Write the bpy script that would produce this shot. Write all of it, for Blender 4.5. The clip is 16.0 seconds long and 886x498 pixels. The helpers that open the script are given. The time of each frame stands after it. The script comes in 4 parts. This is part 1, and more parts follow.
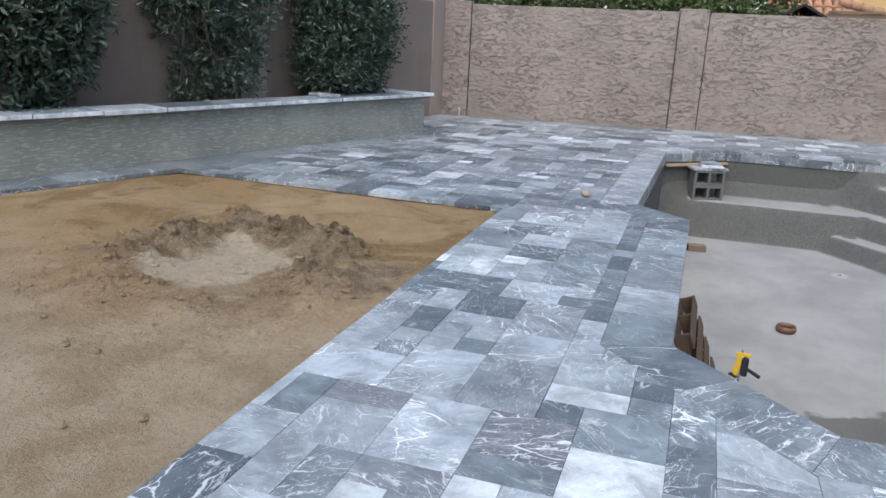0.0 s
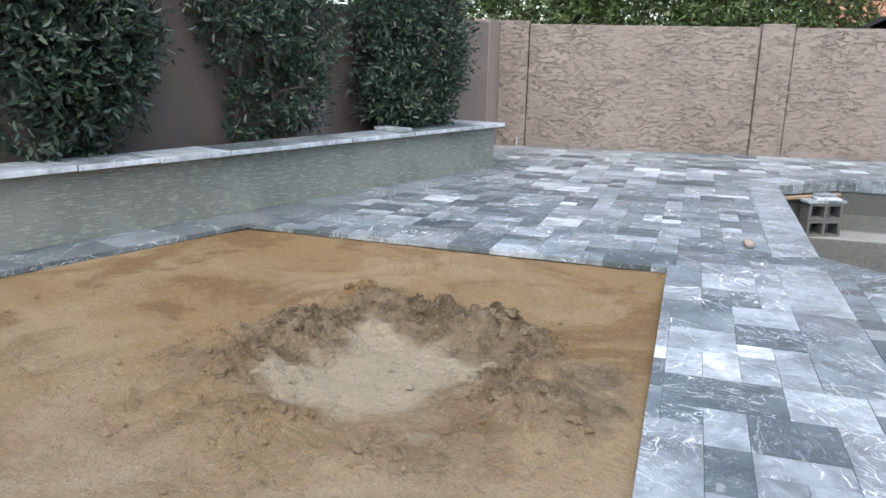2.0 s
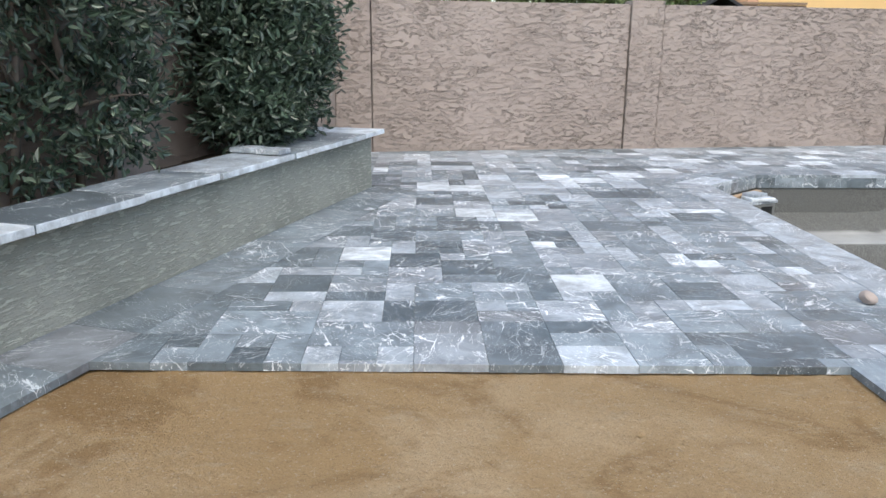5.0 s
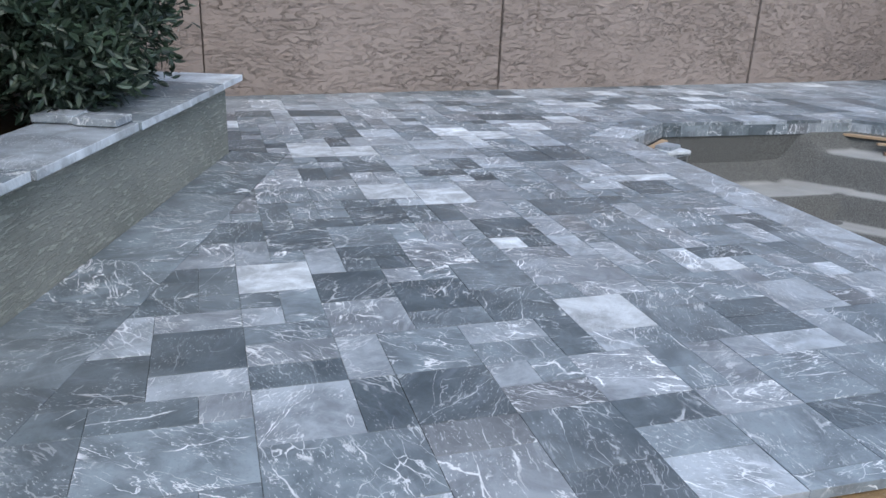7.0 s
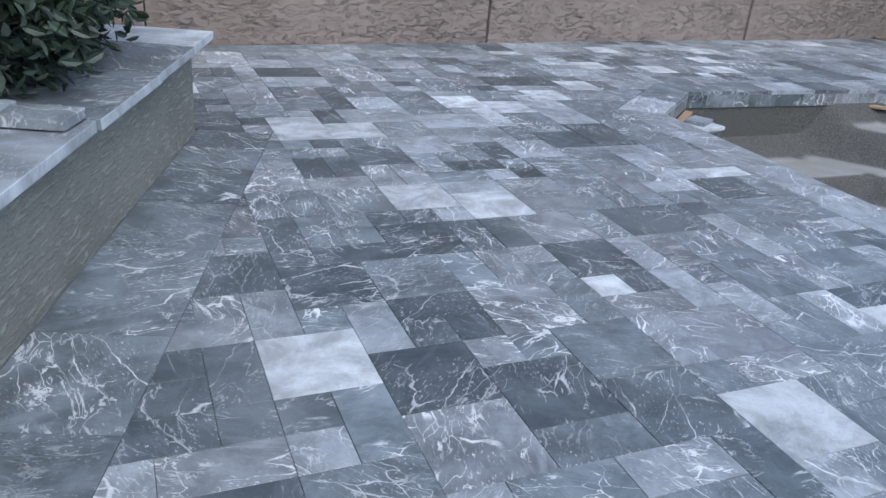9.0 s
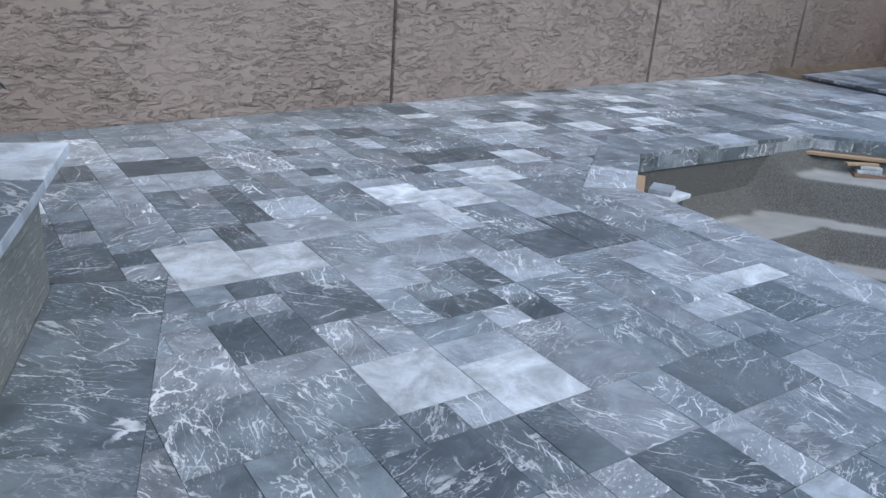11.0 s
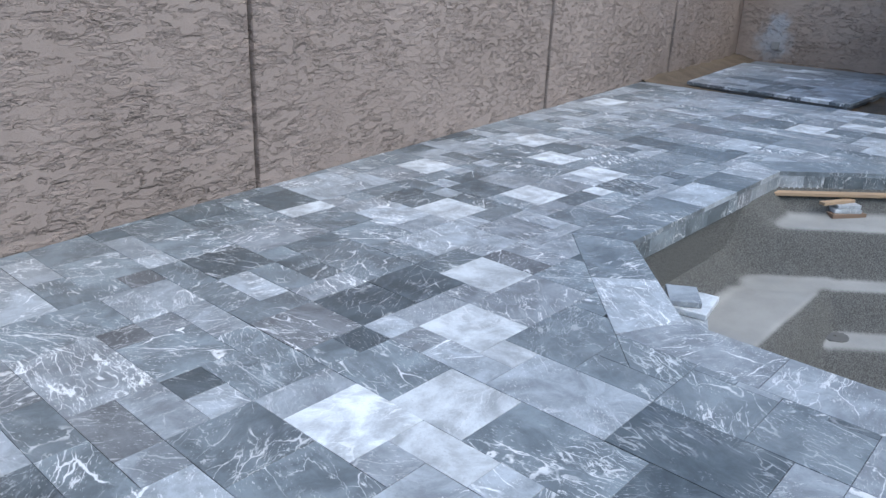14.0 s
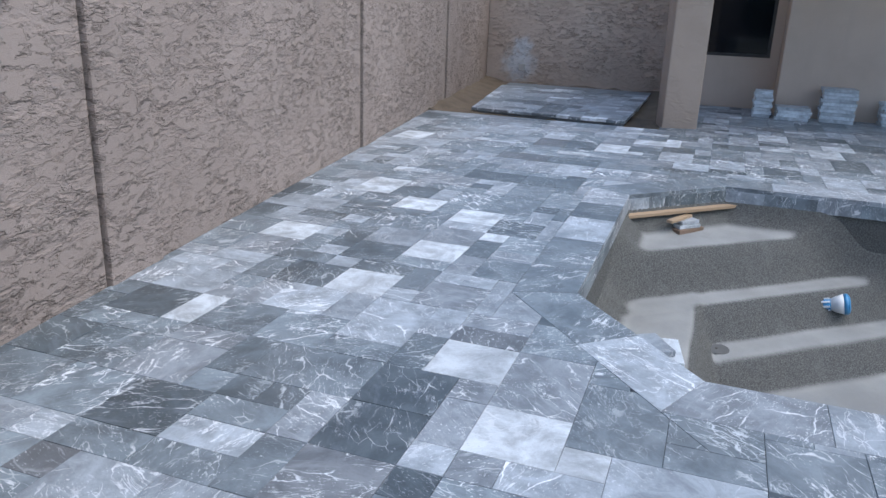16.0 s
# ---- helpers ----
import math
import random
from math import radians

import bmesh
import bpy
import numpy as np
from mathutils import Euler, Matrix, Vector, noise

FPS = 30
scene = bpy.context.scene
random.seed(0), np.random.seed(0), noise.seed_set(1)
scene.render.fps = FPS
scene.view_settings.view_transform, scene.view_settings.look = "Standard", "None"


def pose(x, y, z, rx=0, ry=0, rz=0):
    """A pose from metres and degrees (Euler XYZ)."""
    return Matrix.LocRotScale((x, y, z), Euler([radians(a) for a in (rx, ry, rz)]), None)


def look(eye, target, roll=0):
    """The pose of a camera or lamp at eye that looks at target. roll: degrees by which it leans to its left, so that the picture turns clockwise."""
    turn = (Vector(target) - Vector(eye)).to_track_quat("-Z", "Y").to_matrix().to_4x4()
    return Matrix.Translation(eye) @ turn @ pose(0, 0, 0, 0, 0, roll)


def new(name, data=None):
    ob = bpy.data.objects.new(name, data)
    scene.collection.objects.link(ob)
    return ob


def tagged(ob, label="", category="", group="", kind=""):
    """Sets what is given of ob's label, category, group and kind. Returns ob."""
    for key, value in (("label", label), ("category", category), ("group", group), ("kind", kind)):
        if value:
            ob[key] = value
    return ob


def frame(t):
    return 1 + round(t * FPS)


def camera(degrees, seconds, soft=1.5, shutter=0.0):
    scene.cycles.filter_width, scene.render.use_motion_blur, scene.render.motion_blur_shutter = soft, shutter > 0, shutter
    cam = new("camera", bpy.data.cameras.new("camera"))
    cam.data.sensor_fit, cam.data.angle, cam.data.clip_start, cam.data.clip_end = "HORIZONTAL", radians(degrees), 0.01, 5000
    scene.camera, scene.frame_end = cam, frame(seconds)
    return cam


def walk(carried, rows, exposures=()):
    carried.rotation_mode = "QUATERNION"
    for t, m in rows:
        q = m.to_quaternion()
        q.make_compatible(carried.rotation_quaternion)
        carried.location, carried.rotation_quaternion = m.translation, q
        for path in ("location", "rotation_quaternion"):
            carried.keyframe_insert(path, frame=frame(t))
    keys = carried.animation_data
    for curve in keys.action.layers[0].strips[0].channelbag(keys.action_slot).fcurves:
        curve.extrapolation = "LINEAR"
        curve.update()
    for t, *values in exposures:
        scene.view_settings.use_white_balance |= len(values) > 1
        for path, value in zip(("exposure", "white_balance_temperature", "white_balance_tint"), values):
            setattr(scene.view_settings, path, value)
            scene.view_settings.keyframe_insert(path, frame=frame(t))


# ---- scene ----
cam = camera(60.3, 16.0)
PATH = [
    (0, (-0.366, 0.547, 1.29), (-0.968, 2.376, 0.748), 2.6),
    (0.5, (-0.638, 0.697, 1.25), (-1.223, 2.518, 0.667), 2.4),
    (1, (-0.985, 0.931, 1.231), (-1.614, 2.737, 0.643), 2.0),
    (1.5, (-1.291, 1.147, 1.253), (-1.927, 2.965, 0.713), 1.7),
    (2, (-1.696, 1.376, 1.248), (-2.287, 3.225, 0.765), 1.3),
    (2.5, (-2.058, 1.66, 1.243), (-2.595, 3.533, 0.791), 0.9),
    (3, (-2.456, 1.902, 1.231), (-2.912, 3.797, 0.784), 0.4),
    (3.5, (-2.757, 2.233, 1.23), (-3.123, 4.145, 0.773), 0.2),
    (4, (-3.076, 2.595, 1.219), (-3.315, 4.522, 0.742), 0.2),
    (4.5, (-3.264, 3.019, 1.215), (-3.367, 4.955, 0.723), 0.3),
    (5, (-3.517, 3.422, 1.24), (-3.454, 5.355, 0.729), 0.5),
    (5.2, (-3.615, 3.578, 1.26), (-3.488, 5.504, 0.738), 0.6),
    (7.3, (-4.142, 5.146, 1.228), (-3.527, 6.907, 0.509), 3.0),
    (7.5, (-4.198, 5.256, 1.225), (-3.554, 6.997, 0.48), 3.4),
    (8, (-4.249, 5.588, 1.211), (-3.553, 7.283, 0.409), 4.5),
    (8.5, (-4.234, 5.871, 1.23), (-3.511, 7.543, 0.404), 5.2),
    (9, (-4.296, 6.175, 1.228), (-3.553, 7.839, 0.404), 5.2),
    (9.5, (-4.324, 6.425, 1.239), (-3.552, 8.083, 0.429), 4.9),
    (10, (-4.277, 6.772, 1.222), (-3.445, 8.412, 0.436), 4.2),
    (10.2, (-4.31, 6.975, 1.22), (-3.397, 8.584, 0.461), 5.0),
    (12.3, (-3.961, 8.15, 1.296), (-2.751, 9.551, 0.539), 2.5),
    (12.5, (-3.926, 8.322, 1.305), (-2.683, 9.692, 0.545), 2.5),
    (13, (-3.757, 8.69, 1.323), (-2.456, 10.018, 0.585), 2.4),
    (13.5, (-3.658, 9.054, 1.327), (-2.299, 10.33, 0.604), 2.6),
    (14, (-3.509, 9.39, 1.328), (-2.099, 10.622, 0.622), 2.3),
    (14.5, (-3.361, 9.761, 1.341), (-1.887, 10.925, 0.654), 2.6),
    (15, (-3.339, 10.134, 1.37), (-1.787, 11.207, 0.708), 2.4),
    (15.5, (-3.299, 10.394, 1.393), (-1.609, 11.277, 0.789), 1.6),
    (16, (-3.55, 10.584, 1.355), (-1.758, 11.213, 0.727), 2.1),
]
LIGHT = [(0.0, 0.76, 6600, 7), (2.0, 1.10, 6700, 5), (3.5, 1.20, 6800, 5), (5.0, 1.16, 6800, 5), (8.0, 0.44, 6100, 7), (12.5, 0.52, 6100, 5), (13.5, 0.65, 6100, 5), (16.0, 0.65, 6150, 7)]
walk(cam, [(t, look(eye, target, roll)) for t, eye, target, roll in PATH], LIGHT)

# ---- light ----
SUN_AZ, SUN_EL = radians(176), radians(55)
world = bpy.data.worlds.new("world")
scene.world = world
world.use_nodes = True
wn = world.node_tree
sky = wn.nodes.new("ShaderNodeTexSky")
sky.sky_type, sky.sun_disc = "NISHITA", False
sky.sun_elevation, sky.sun_rotation = SUN_EL, SUN_AZ
sky.air_density, sky.dust_density, sky.ozone_density = 1.0, 2.2, 1.3
wn.links.new(sky.outputs[0], wn.nodes["Background"].inputs[0])
wn.nodes["Background"].inputs[1].default_value = 0.16
sun = new("sun", bpy.data.lights.new("sun", "SUN"))
sun.data.energy, sun.data.angle, sun.data.color = 0.8, radians(70), (1.0, 0.97, 0.93)
sun.matrix_world = look((0, 0, 0), (-math.sin(SUN_AZ) * math.cos(SUN_EL), -math.cos(SUN_AZ) * math.cos(SUN_EL), -math.sin(SUN_EL)))


# ---- materials ----
class Nodes:
    """A short way to write a node tree."""

    def __init__(self, name, rough=0.8, metal=0.0, spec=0.5):
        self.mat = bpy.data.materials.new(name)
        self.mat.use_nodes = True
        self.tree = self.mat.node_tree
        self.bsdf = self.tree.nodes["Principled BSDF"]
        self.bsdf.inputs["Roughness"].default_value = rough
        self.bsdf.inputs["Metallic"].default_value = metal
        self.bsdf.inputs["Specular IOR Level"].default_value = spec

    def node(self, kind, props=(), **ins):
        n = self.tree.nodes.new(kind)
        props = dict(props)
        if "operation" in props:
            n.operation = props["operation"]
        if "use_clamp" in props:
            n.use_clamp = props["use_clamp"]
        if "interpolation_type" in props:
            n.interpolation_type = props["interpolation_type"]
        if "data_type" in props:
            n.data_type = props["data_type"]
        if "blend_type" in props:
            n.blend_type = props["blend_type"]
        if "feature" in props:
            n.feature = props["feature"]
        if "rotation_type" in props:
            n.rotation_type = props["rotation_type"]
        for k, v in ins.items():
            self.put(n, k.replace("_", " "), v)
        return n

    def put(self, n, key, v):
        sock = n.inputs[int(key)] if key.isdigit() else n.inputs[key]
        if isinstance(v, bpy.types.NodeSocket):
            self.tree.links.new(v, sock)
        else:
            sock.default_value = v

    def place(self):
        return self.node("ShaderNodeNewGeometry").outputs["Position"]

    def local(self):
        return self.node("ShaderNodeTexCoord").outputs["Object"]

    def scaled(self, vec, xyz):
        n = self.node("ShaderNodeVectorMath", {"operation": "MULTIPLY"})
        self.put(n, "0", vec)
        self.put(n, "1", xyz)
        return n.outputs[0]

    def added(self, vec, other):
        n = self.node("ShaderNodeVectorMath", {"operation": "ADD"})
        self.put(n, "0", vec)
        self.put(n, "1", other)
        return n.outputs[0]

    def noise(self, vec, scale, detail=4.0, rough=0.55, distort=0.0):
        return self.node("ShaderNodeTexNoise", {}, Vector=vec, Scale=scale, Detail=detail, Roughness=rough, Distortion=distort).outputs["Fac"]

    def math(self, op, a, b=0.0, clamp=False):
        n = self.node("ShaderNodeMath", {"operation": op, "use_clamp": clamp})
        self.put(n, "0", a)
        self.put(n, "1", b)
        return n.outputs[0]

    def span(self, v, lo, hi, a=0.0, b=1.0):
        n = self.node("ShaderNodeMapRange", {"interpolation_type": "SMOOTHSTEP"})
        for k, x in zip(("Value", "From Min", "From Max", "To Min", "To Max"), (v, lo, hi, a, b)):
            self.put(n, k, x)
        return n.outputs[0]

    def mix(self, fac, a, b, blend="MIX"):
        n = self.node("ShaderNodeMix", {"data_type": "RGBA", "blend_type": blend})
        for k, x in (("0", fac), ("6", a), ("7", b)):
            self.put(n, k, (*x, 1.0) if isinstance(x, tuple) and len(x) == 3 else x)
        return n.outputs[2]

    def color(self, c):
        self.put(self.bsdf, "Base Color", (*c, 1.0) if isinstance(c, tuple) else c)
        return self

    def rough(self, r):
        self.put(self.bsdf, "Roughness", r)
        return self

    def bump(self, height, strength=0.5, distance=0.01):
        n = self.node("ShaderNodeBump", {}, Height=height, Strength=strength, Distance=distance)
        self.put(self.bsdf, "Normal", n.outputs[0])
        return self


def marble(name, base, vein, pale, veins=0.5, joined=False):
    """Honed grey marble with cloudy tone and pale veins, different from tile to tile."""
    m = Nodes(name, 0.45, spec=0.5)
    src = m.node("ShaderNodeNewGeometry").outputs["Random Per Island"] if joined else m.node("ShaderNodeObjectInfo").outputs["Random"]
    far = m.node("ShaderNodeCombineXYZ", {}, X=m.math("MULTIPLY", src, 91.0), Y=m.math("MULTIPLY", src, 57.0), Z=m.math("MULTIPLY", src, 33.0)).outputs[0]
    p = m.added(m.place(), far)
    turn = m.node("ShaderNodeVectorRotate", {"rotation_type": "Z_AXIS"}, Vector=p, Angle=m.math("MULTIPLY", src, 40.0)).outputs[0]
    cloud = m.noise(p, 5.5, 8.0, 0.68, 0.5)
    streak = m.noise(m.scaled(turn, (3.0, 11.0, 8.0)), 1.5, 7.0, 0.68, 0.5)
    c = m.mix(m.span(cloud, 0.33, 0.68), tuple(v * 0.66 for v in base), tuple(v * 1.42 for v in base))
    c = m.mix(m.math("MULTIPLY", m.span(streak, 0.52, 0.70), 0.55), c, pale)
    # straight hairline cracks filled with calcite: cell borders, broken up by a mask
    wob = m.node("ShaderNodeTexNoise", {}, Vector=p, Scale=7.0, Detail=4.0).outputs["Color"]
    bent = m.added(m.scaled(turn, (0.8, 2.6, 1.0)), m.scaled(wob, (0.16, 0.16, 0.16)))
    e1 = m.node("ShaderNodeTexVoronoi", {"feature": "DISTANCE_TO_EDGE"}, Vector=bent, Scale=2.3).outputs["Distance"]
    e2 = m.node("ShaderNodeTexVoronoi", {"feature": "DISTANCE_TO_EDGE"}, Vector=m.added(bent, (5.0, 2.0, 1.0)), Scale=7.5).outputs["Distance"]
    much = m.span(m.noise(p, 3.2, 4.0), 0.49, 0.60)
    some = m.span(m.noise(m.added(p, (3.0, 9.0, 0.0)), 4.0, 3.0), 0.44, 0.56)
    wide = m.span(m.noise(p, 9.0, 4.0), 0.38, 0.70, 0.003, 0.024)
    line1 = m.math("MULTIPLY", m.math("MULTIPLY", m.span(m.math("DIVIDE", e1, wide), 0.35, 1.0, 1.0, 0.0), some), min(1.0, veins * 1.2))
    line2 = m.math("MULTIPLY", m.math("MULTIPLY", m.span(m.math("DIVIDE", e2, m.math("MULTIPLY", wide, 1.6)), 0.35, 1.0, 1.0, 0.0), much), min(1.0, 1.05 * veins))
    # wandering thread veins where a slow noise crosses its middle
    thread = m.math("ABSOLUTE", m.math("SUBTRACT", m.noise(m.scaled(turn, (1.0, 1.9, 1.0)), 4.2, 5.0, 0.55, 0.9), 0.5))
    line3 = m.math("MULTIPLY", m.math("MULTIPLY", m.span(thread, 0.003, 0.011, 1.0, 0.0), m.span(m.noise(m.added(p, (7.0, 1.0, 4.0)), 5.0, 3.0), 0.50, 0.58)), 0.85 * veins)
    # broken shards of white calcite in the most veined stones
    shard = m.math("MULTIPLY", m.math("MULTIPLY", m.span(m.noise(bent, 9.0, 7.0, 0.74, 0.4), 0.57, 0.60), much), min(1.0, max(0.0, veins - 0.35) * 1.7))
    # some stones are nearly free of veins
    amount = m.span(m.math("FRACT", m.math("MULTIPLY", src, 7.31)), 0.05, 0.60, 0.38, 1.0)
    lines = m.math("MAXIMUM", m.math("MAXIMUM", line1, line2), m.math("MAXIMUM", line3, shard), True)
    c = m.mix(m.math("MULTIPLY", lines, amount), c, vein)
    # small pale flecks and dashes, dark specks and a thin drift of dust
    fleck = m.math("MULTIPLY", m.span(m.noise(m.scaled(turn, (1.0, 2.6, 1.0)), 55.0, 4.0, 0.65), 0.60, 0.635), some)
    c = m.mix(m.math("MULTIPLY", fleck, 0.85 * veins), c, vein)
    c = m.mix(m.span(m.noise(p, 130.0, 3.0, 0.7), 0.56, 0.70, 0.0, 0.35), c, tuple(v * 0.55 for v in base))
    c = m.mix(m.span(m.noise(m.place(), 1.3, 5.0), 0.42, 0.75, 0.0, 0.14), c, (0.5, 0.52, 0.53))
    tone = m.math("ADD", 0.82, m.math("MULTIPLY", m.math("FRACT", m.math("MULTIPLY", src, 3.77)), 0.36))
    c = m.mix(1.0, c, m.node("ShaderNodeCombineXYZ", {}, X=tone, Y=tone, Z=tone).outputs[0], "MULTIPLY")
    m.color(c).rough(m.span(cloud, 0.3, 0.7, 0.34, 0.48))
    return m.bump(m.noise(p, 60.0, 4.0), 0.12, 0.004).mat


TONES = {  # base, veins, pale streaks, strength of the veins
    "dark": ((0.098, 0.119, 0.132), (0.66, 0.69, 0.71), (0.19, 0.22, 0.255), 0.75),
    "mid": ((0.180, 0.212, 0.234), (0.76, 0.78, 0.80), (0.29, 0.325, 0.36), 0.9),
    "pale": ((0.312, 0.346, 0.378), (0.80, 0.82, 0.84), (0.40, 0.44, 0.475), 0.8),
    "white": ((0.53, 0.567, 0.594), (0.80, 0.82, 0.84), (0.60, 0.63, 0.66), 0.5),
    "plum": ((0.150, 0.160, 0.172), (0.74, 0.76, 0.78), (0.27, 0.29, 0.31), 0.9),
    "veined": ((0.235, 0.258, 0.282), (0.82, 0.84, 0.85), (0.42, 0.45, 0.48), 1.0),
}
PIECE = {k: marble("marble_" + k, *v) for k, v in TONES.items()}
REST = {k: marble("marble_rest_" + k, *v, joined=True) for k, v in TONES.items()}


def stucco(name, base, dark, k=1.0, spots=()):
    """Skip-trowelled painted stucco: raised flat islands with torn edges."""
    m = Nodes(name, 0.9, spec=0.25)
    p = m.place()
    q = m.scaled(p, (1.0, 1.0, 2.6))
    warp = m.added(q, m.scaled(m.node("ShaderNodeTexNoise", {}, Vector=q, Scale=22.0, Detail=3.0, Roughness=0.6).outputs["Color"], (0.045, 0.045, 0.045)))
    lay = m.noise(warp, 5.2, 4.0, 0.55, 0.2)
    lay2 = m.noise(m.added(warp, (7.0, 3.0, 5.0)), 11.5, 3.0, 0.55, 0.2)
    # each trowelled layer ends in a torn lip
    worked = m.span(m.noise(m.scaled(p, (1.0, 1.0, 1.6)), 1.9, 3.0, 0.6), 0.38, 0.62, 0.28, 1.0)
    island = m.math("MULTIPLY", m.span(lay, 0.495, 0.508), m.span(lay, 0.50, 0.66, 1.0, 0.15))
    island2 = m.math("MULTIPLY", m.span(lay2, 0.555, 0.570), m.span(lay2, 0.565, 0.70, 1.0, 0.2))
    # thin bands along the layer edges, masks for a painted shadow line
    lip_shade = m.math("MULTIPLY", m.span(lay, 0.482, 0.494), m.span(lay, 0.497, 0.508, 1.0, 0.0))
    lip_shade2 = m.math("MULTIPLY", m.span(lay2, 0.540, 0.553), m.span(lay2, 0.556, 0.568, 1.0, 0.0))
    grain = m.noise(p, 170.0, 3.0, 0.7)
    h = m.math("ADD", m.math("MULTIPLY", m.math("ADD", m.math("MULTIPLY", island, 0.75), m.math("MULTIPLY", island2, 0.9)), worked), m.math("MULTIPLY", grain, 0.13))
    h = m.math("ADD", h, m.math("MULTIPLY", m.noise(p, 38.0, 3.0), 0.13))
    big = m.noise(p, 0.8, 5.0, 0.6)
    c = m.mix(m.span(big, 0.35, 0.68), base, tuple(v * w for v, w in zip(base, (0.86, 0.85, 0.84))))
    c = m.mix(m.math("MULTIPLY", m.span(m.noise(m.scaled(p, (2.5, 2.5, 0.35)), 2.2, 4.0), 0.5, 0.75), 0.45), c, dark)
    c = m.mix(m.span(grain, 0.35, 0.7, 0.0, 0.22), c, dark)
    # the shadow under each torn edge is darkened into the base colour
    c = m.mix(m.math("MULTIPLY", m.math("MULTIPLY", m.math("MAXIMUM", lip_shade, lip_shade2, True), worked), 0.24 * k), c, tuple(v * 0.45 for v in base))
    for x, y, z, r in spots:  # spilt whitewash
        away = m.node("ShaderNodeVectorMath", {"operation": "DISTANCE"})
        m.put(away, "0", p)
        m.put(away, "1", (x, y, z))
        d = m.math("ADD", away.outputs["Value"], m.math("MULTIPLY", m.math("SUBTRACT", m.noise(p, 9.0, 4.0), 0.5), r * 0.9))
        c = m.mix(m.math("MULTIPLY", m.span(d, r * 0.25, r, 1.0, 0.0), 0.75), c, (0.72, 0.75, 0.78))
    m.color(c)
    return m.bump(h, min(1.0, 1.0 * k), 0.030).mat


def plain(name, base, vary=0.15, scale=20.0, rough=0.8, bump=0.2, metal=0.0, spec=0.5, stretch=(1, 1, 1), dist=0.004):
    m = Nodes(name, rough, metal, spec)
    p = m.scaled(m.local(), stretch)
    n, big = m.noise(p, scale, 5.0), m.noise(p, scale * 0.12, 3.0)
    c = m.mix(n, tuple(v * (1 - vary) for v in base), tuple(min(1, v * (1 + vary)) for v in base))
    c = m.mix(m.span(big, 0.4, 0.7, 0.0, 0.5), c, tuple(v * (1 - 1.2 * vary) for v in base))
    m.color(c).rough(m.span(n, 0.3, 0.7, max(0.05, rough - 0.08), min(1, rough + 0.08)))
    if bump:
        m.bump(n, bump, dist)
    return m.mat


def sand_material():
    m = Nodes("sand", 0.95, spec=0.2)
    p = m.place()
    grain, clod, big = m.noise(p, 190.0, 3.0, 0.7), m.noise(p, 26.0, 5.0, 0.65), m.noise(p, 0.9, 4.0, 0.55, 0.6)
    c = m.mix(m.span(big, 0.40, 0.60), (0.405, 0.272, 0.138), (0.490, 0.358, 0.212))
    c = m.mix(m.span(m.noise(p, 1.3, 6.0, 0.62, 0.8), 0.47, 0.60, 0.0, 0.8), c, (0.265, 0.160, 0.068))
    c = m.mix(m.span(m.noise(m.scaled(p, (1.0, 1.6, 1.0)), 4.5, 5.0, 0.65), 0.55, 0.72, 0.0, 0.45), c, (0.46, 0.365, 0.245))
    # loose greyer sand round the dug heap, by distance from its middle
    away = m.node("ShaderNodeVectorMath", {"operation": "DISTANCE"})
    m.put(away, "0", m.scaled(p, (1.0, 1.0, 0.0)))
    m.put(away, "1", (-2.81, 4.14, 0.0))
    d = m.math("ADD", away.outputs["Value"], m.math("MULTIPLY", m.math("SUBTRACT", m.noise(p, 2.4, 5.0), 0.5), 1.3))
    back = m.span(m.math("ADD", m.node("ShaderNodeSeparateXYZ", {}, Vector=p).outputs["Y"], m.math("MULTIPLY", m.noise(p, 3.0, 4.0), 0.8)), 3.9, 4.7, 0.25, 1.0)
    # damp sand, darkened further to paint in the shading of the heaped ring
    damp_shade = m.mix(m.span(m.noise(p, 6.0, 6.0, 0.72), 0.38, 0.60), (0.120, 0.087, 0.055), (0.300, 0.230, 0.155))
    c = m.mix(m.math("MULTIPLY", m.span(d, 0.72, 0.98, 0.9, 0.0), back), c, damp_shade)
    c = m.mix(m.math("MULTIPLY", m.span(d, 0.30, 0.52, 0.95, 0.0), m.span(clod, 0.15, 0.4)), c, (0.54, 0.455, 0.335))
    # trodden greyer ground towards the near side
    y = m.node("ShaderNodeSeparateXYZ", {}, Vector=p).outputs["Y"]
    near = m.span(m.math("ADD", y, m.math("MULTIPLY", m.noise(p, 1.4, 4.0), 1.6)), 3.4, 5.0, 0.75, 0.0)
    c = m.mix(near, c, m.mix(m.span(m.noise(p, 2.2, 5.0, 0.65), 0.40, 0.64), (0.53, 0.44, 0.325), (0.37, 0.282, 0.180)))
    c = m.mix(m.span(m.noise(m.scaled(p, (1.0, 2.2, 1.0)), 11.0, 6.0, 0.7), 0.54, 0.68, 0.0, 0.35), c, (0.50, 0.40, 0.27))
    c = m.mix(m.span(m.noise(p, 45.0, 4.0, 0.7), 0.54, 0.70, 0.0, 0.40), c, (0.19, 0.128, 0.068))
    c = m.mix(m.span(grain, 0.48, 0.74, 0.0, 0.42), c, (0.15, 0.11, 0.068))
    c = m.mix(m.span(m.noise(p, 85.0, 2.0), 0.60, 0.70, 0.0, 0.42), c, (0.60, 0.51, 0.39))
    m.color(c)
    return m.bump(m.math("ADD", m.math("MULTIPLY", grain, 0.55), m.math("ADD", clod, m.math("MULTIPLY", m.noise(p, 70.0, 4.0, 0.7), 0.5))), 1.0, 0.026).mat


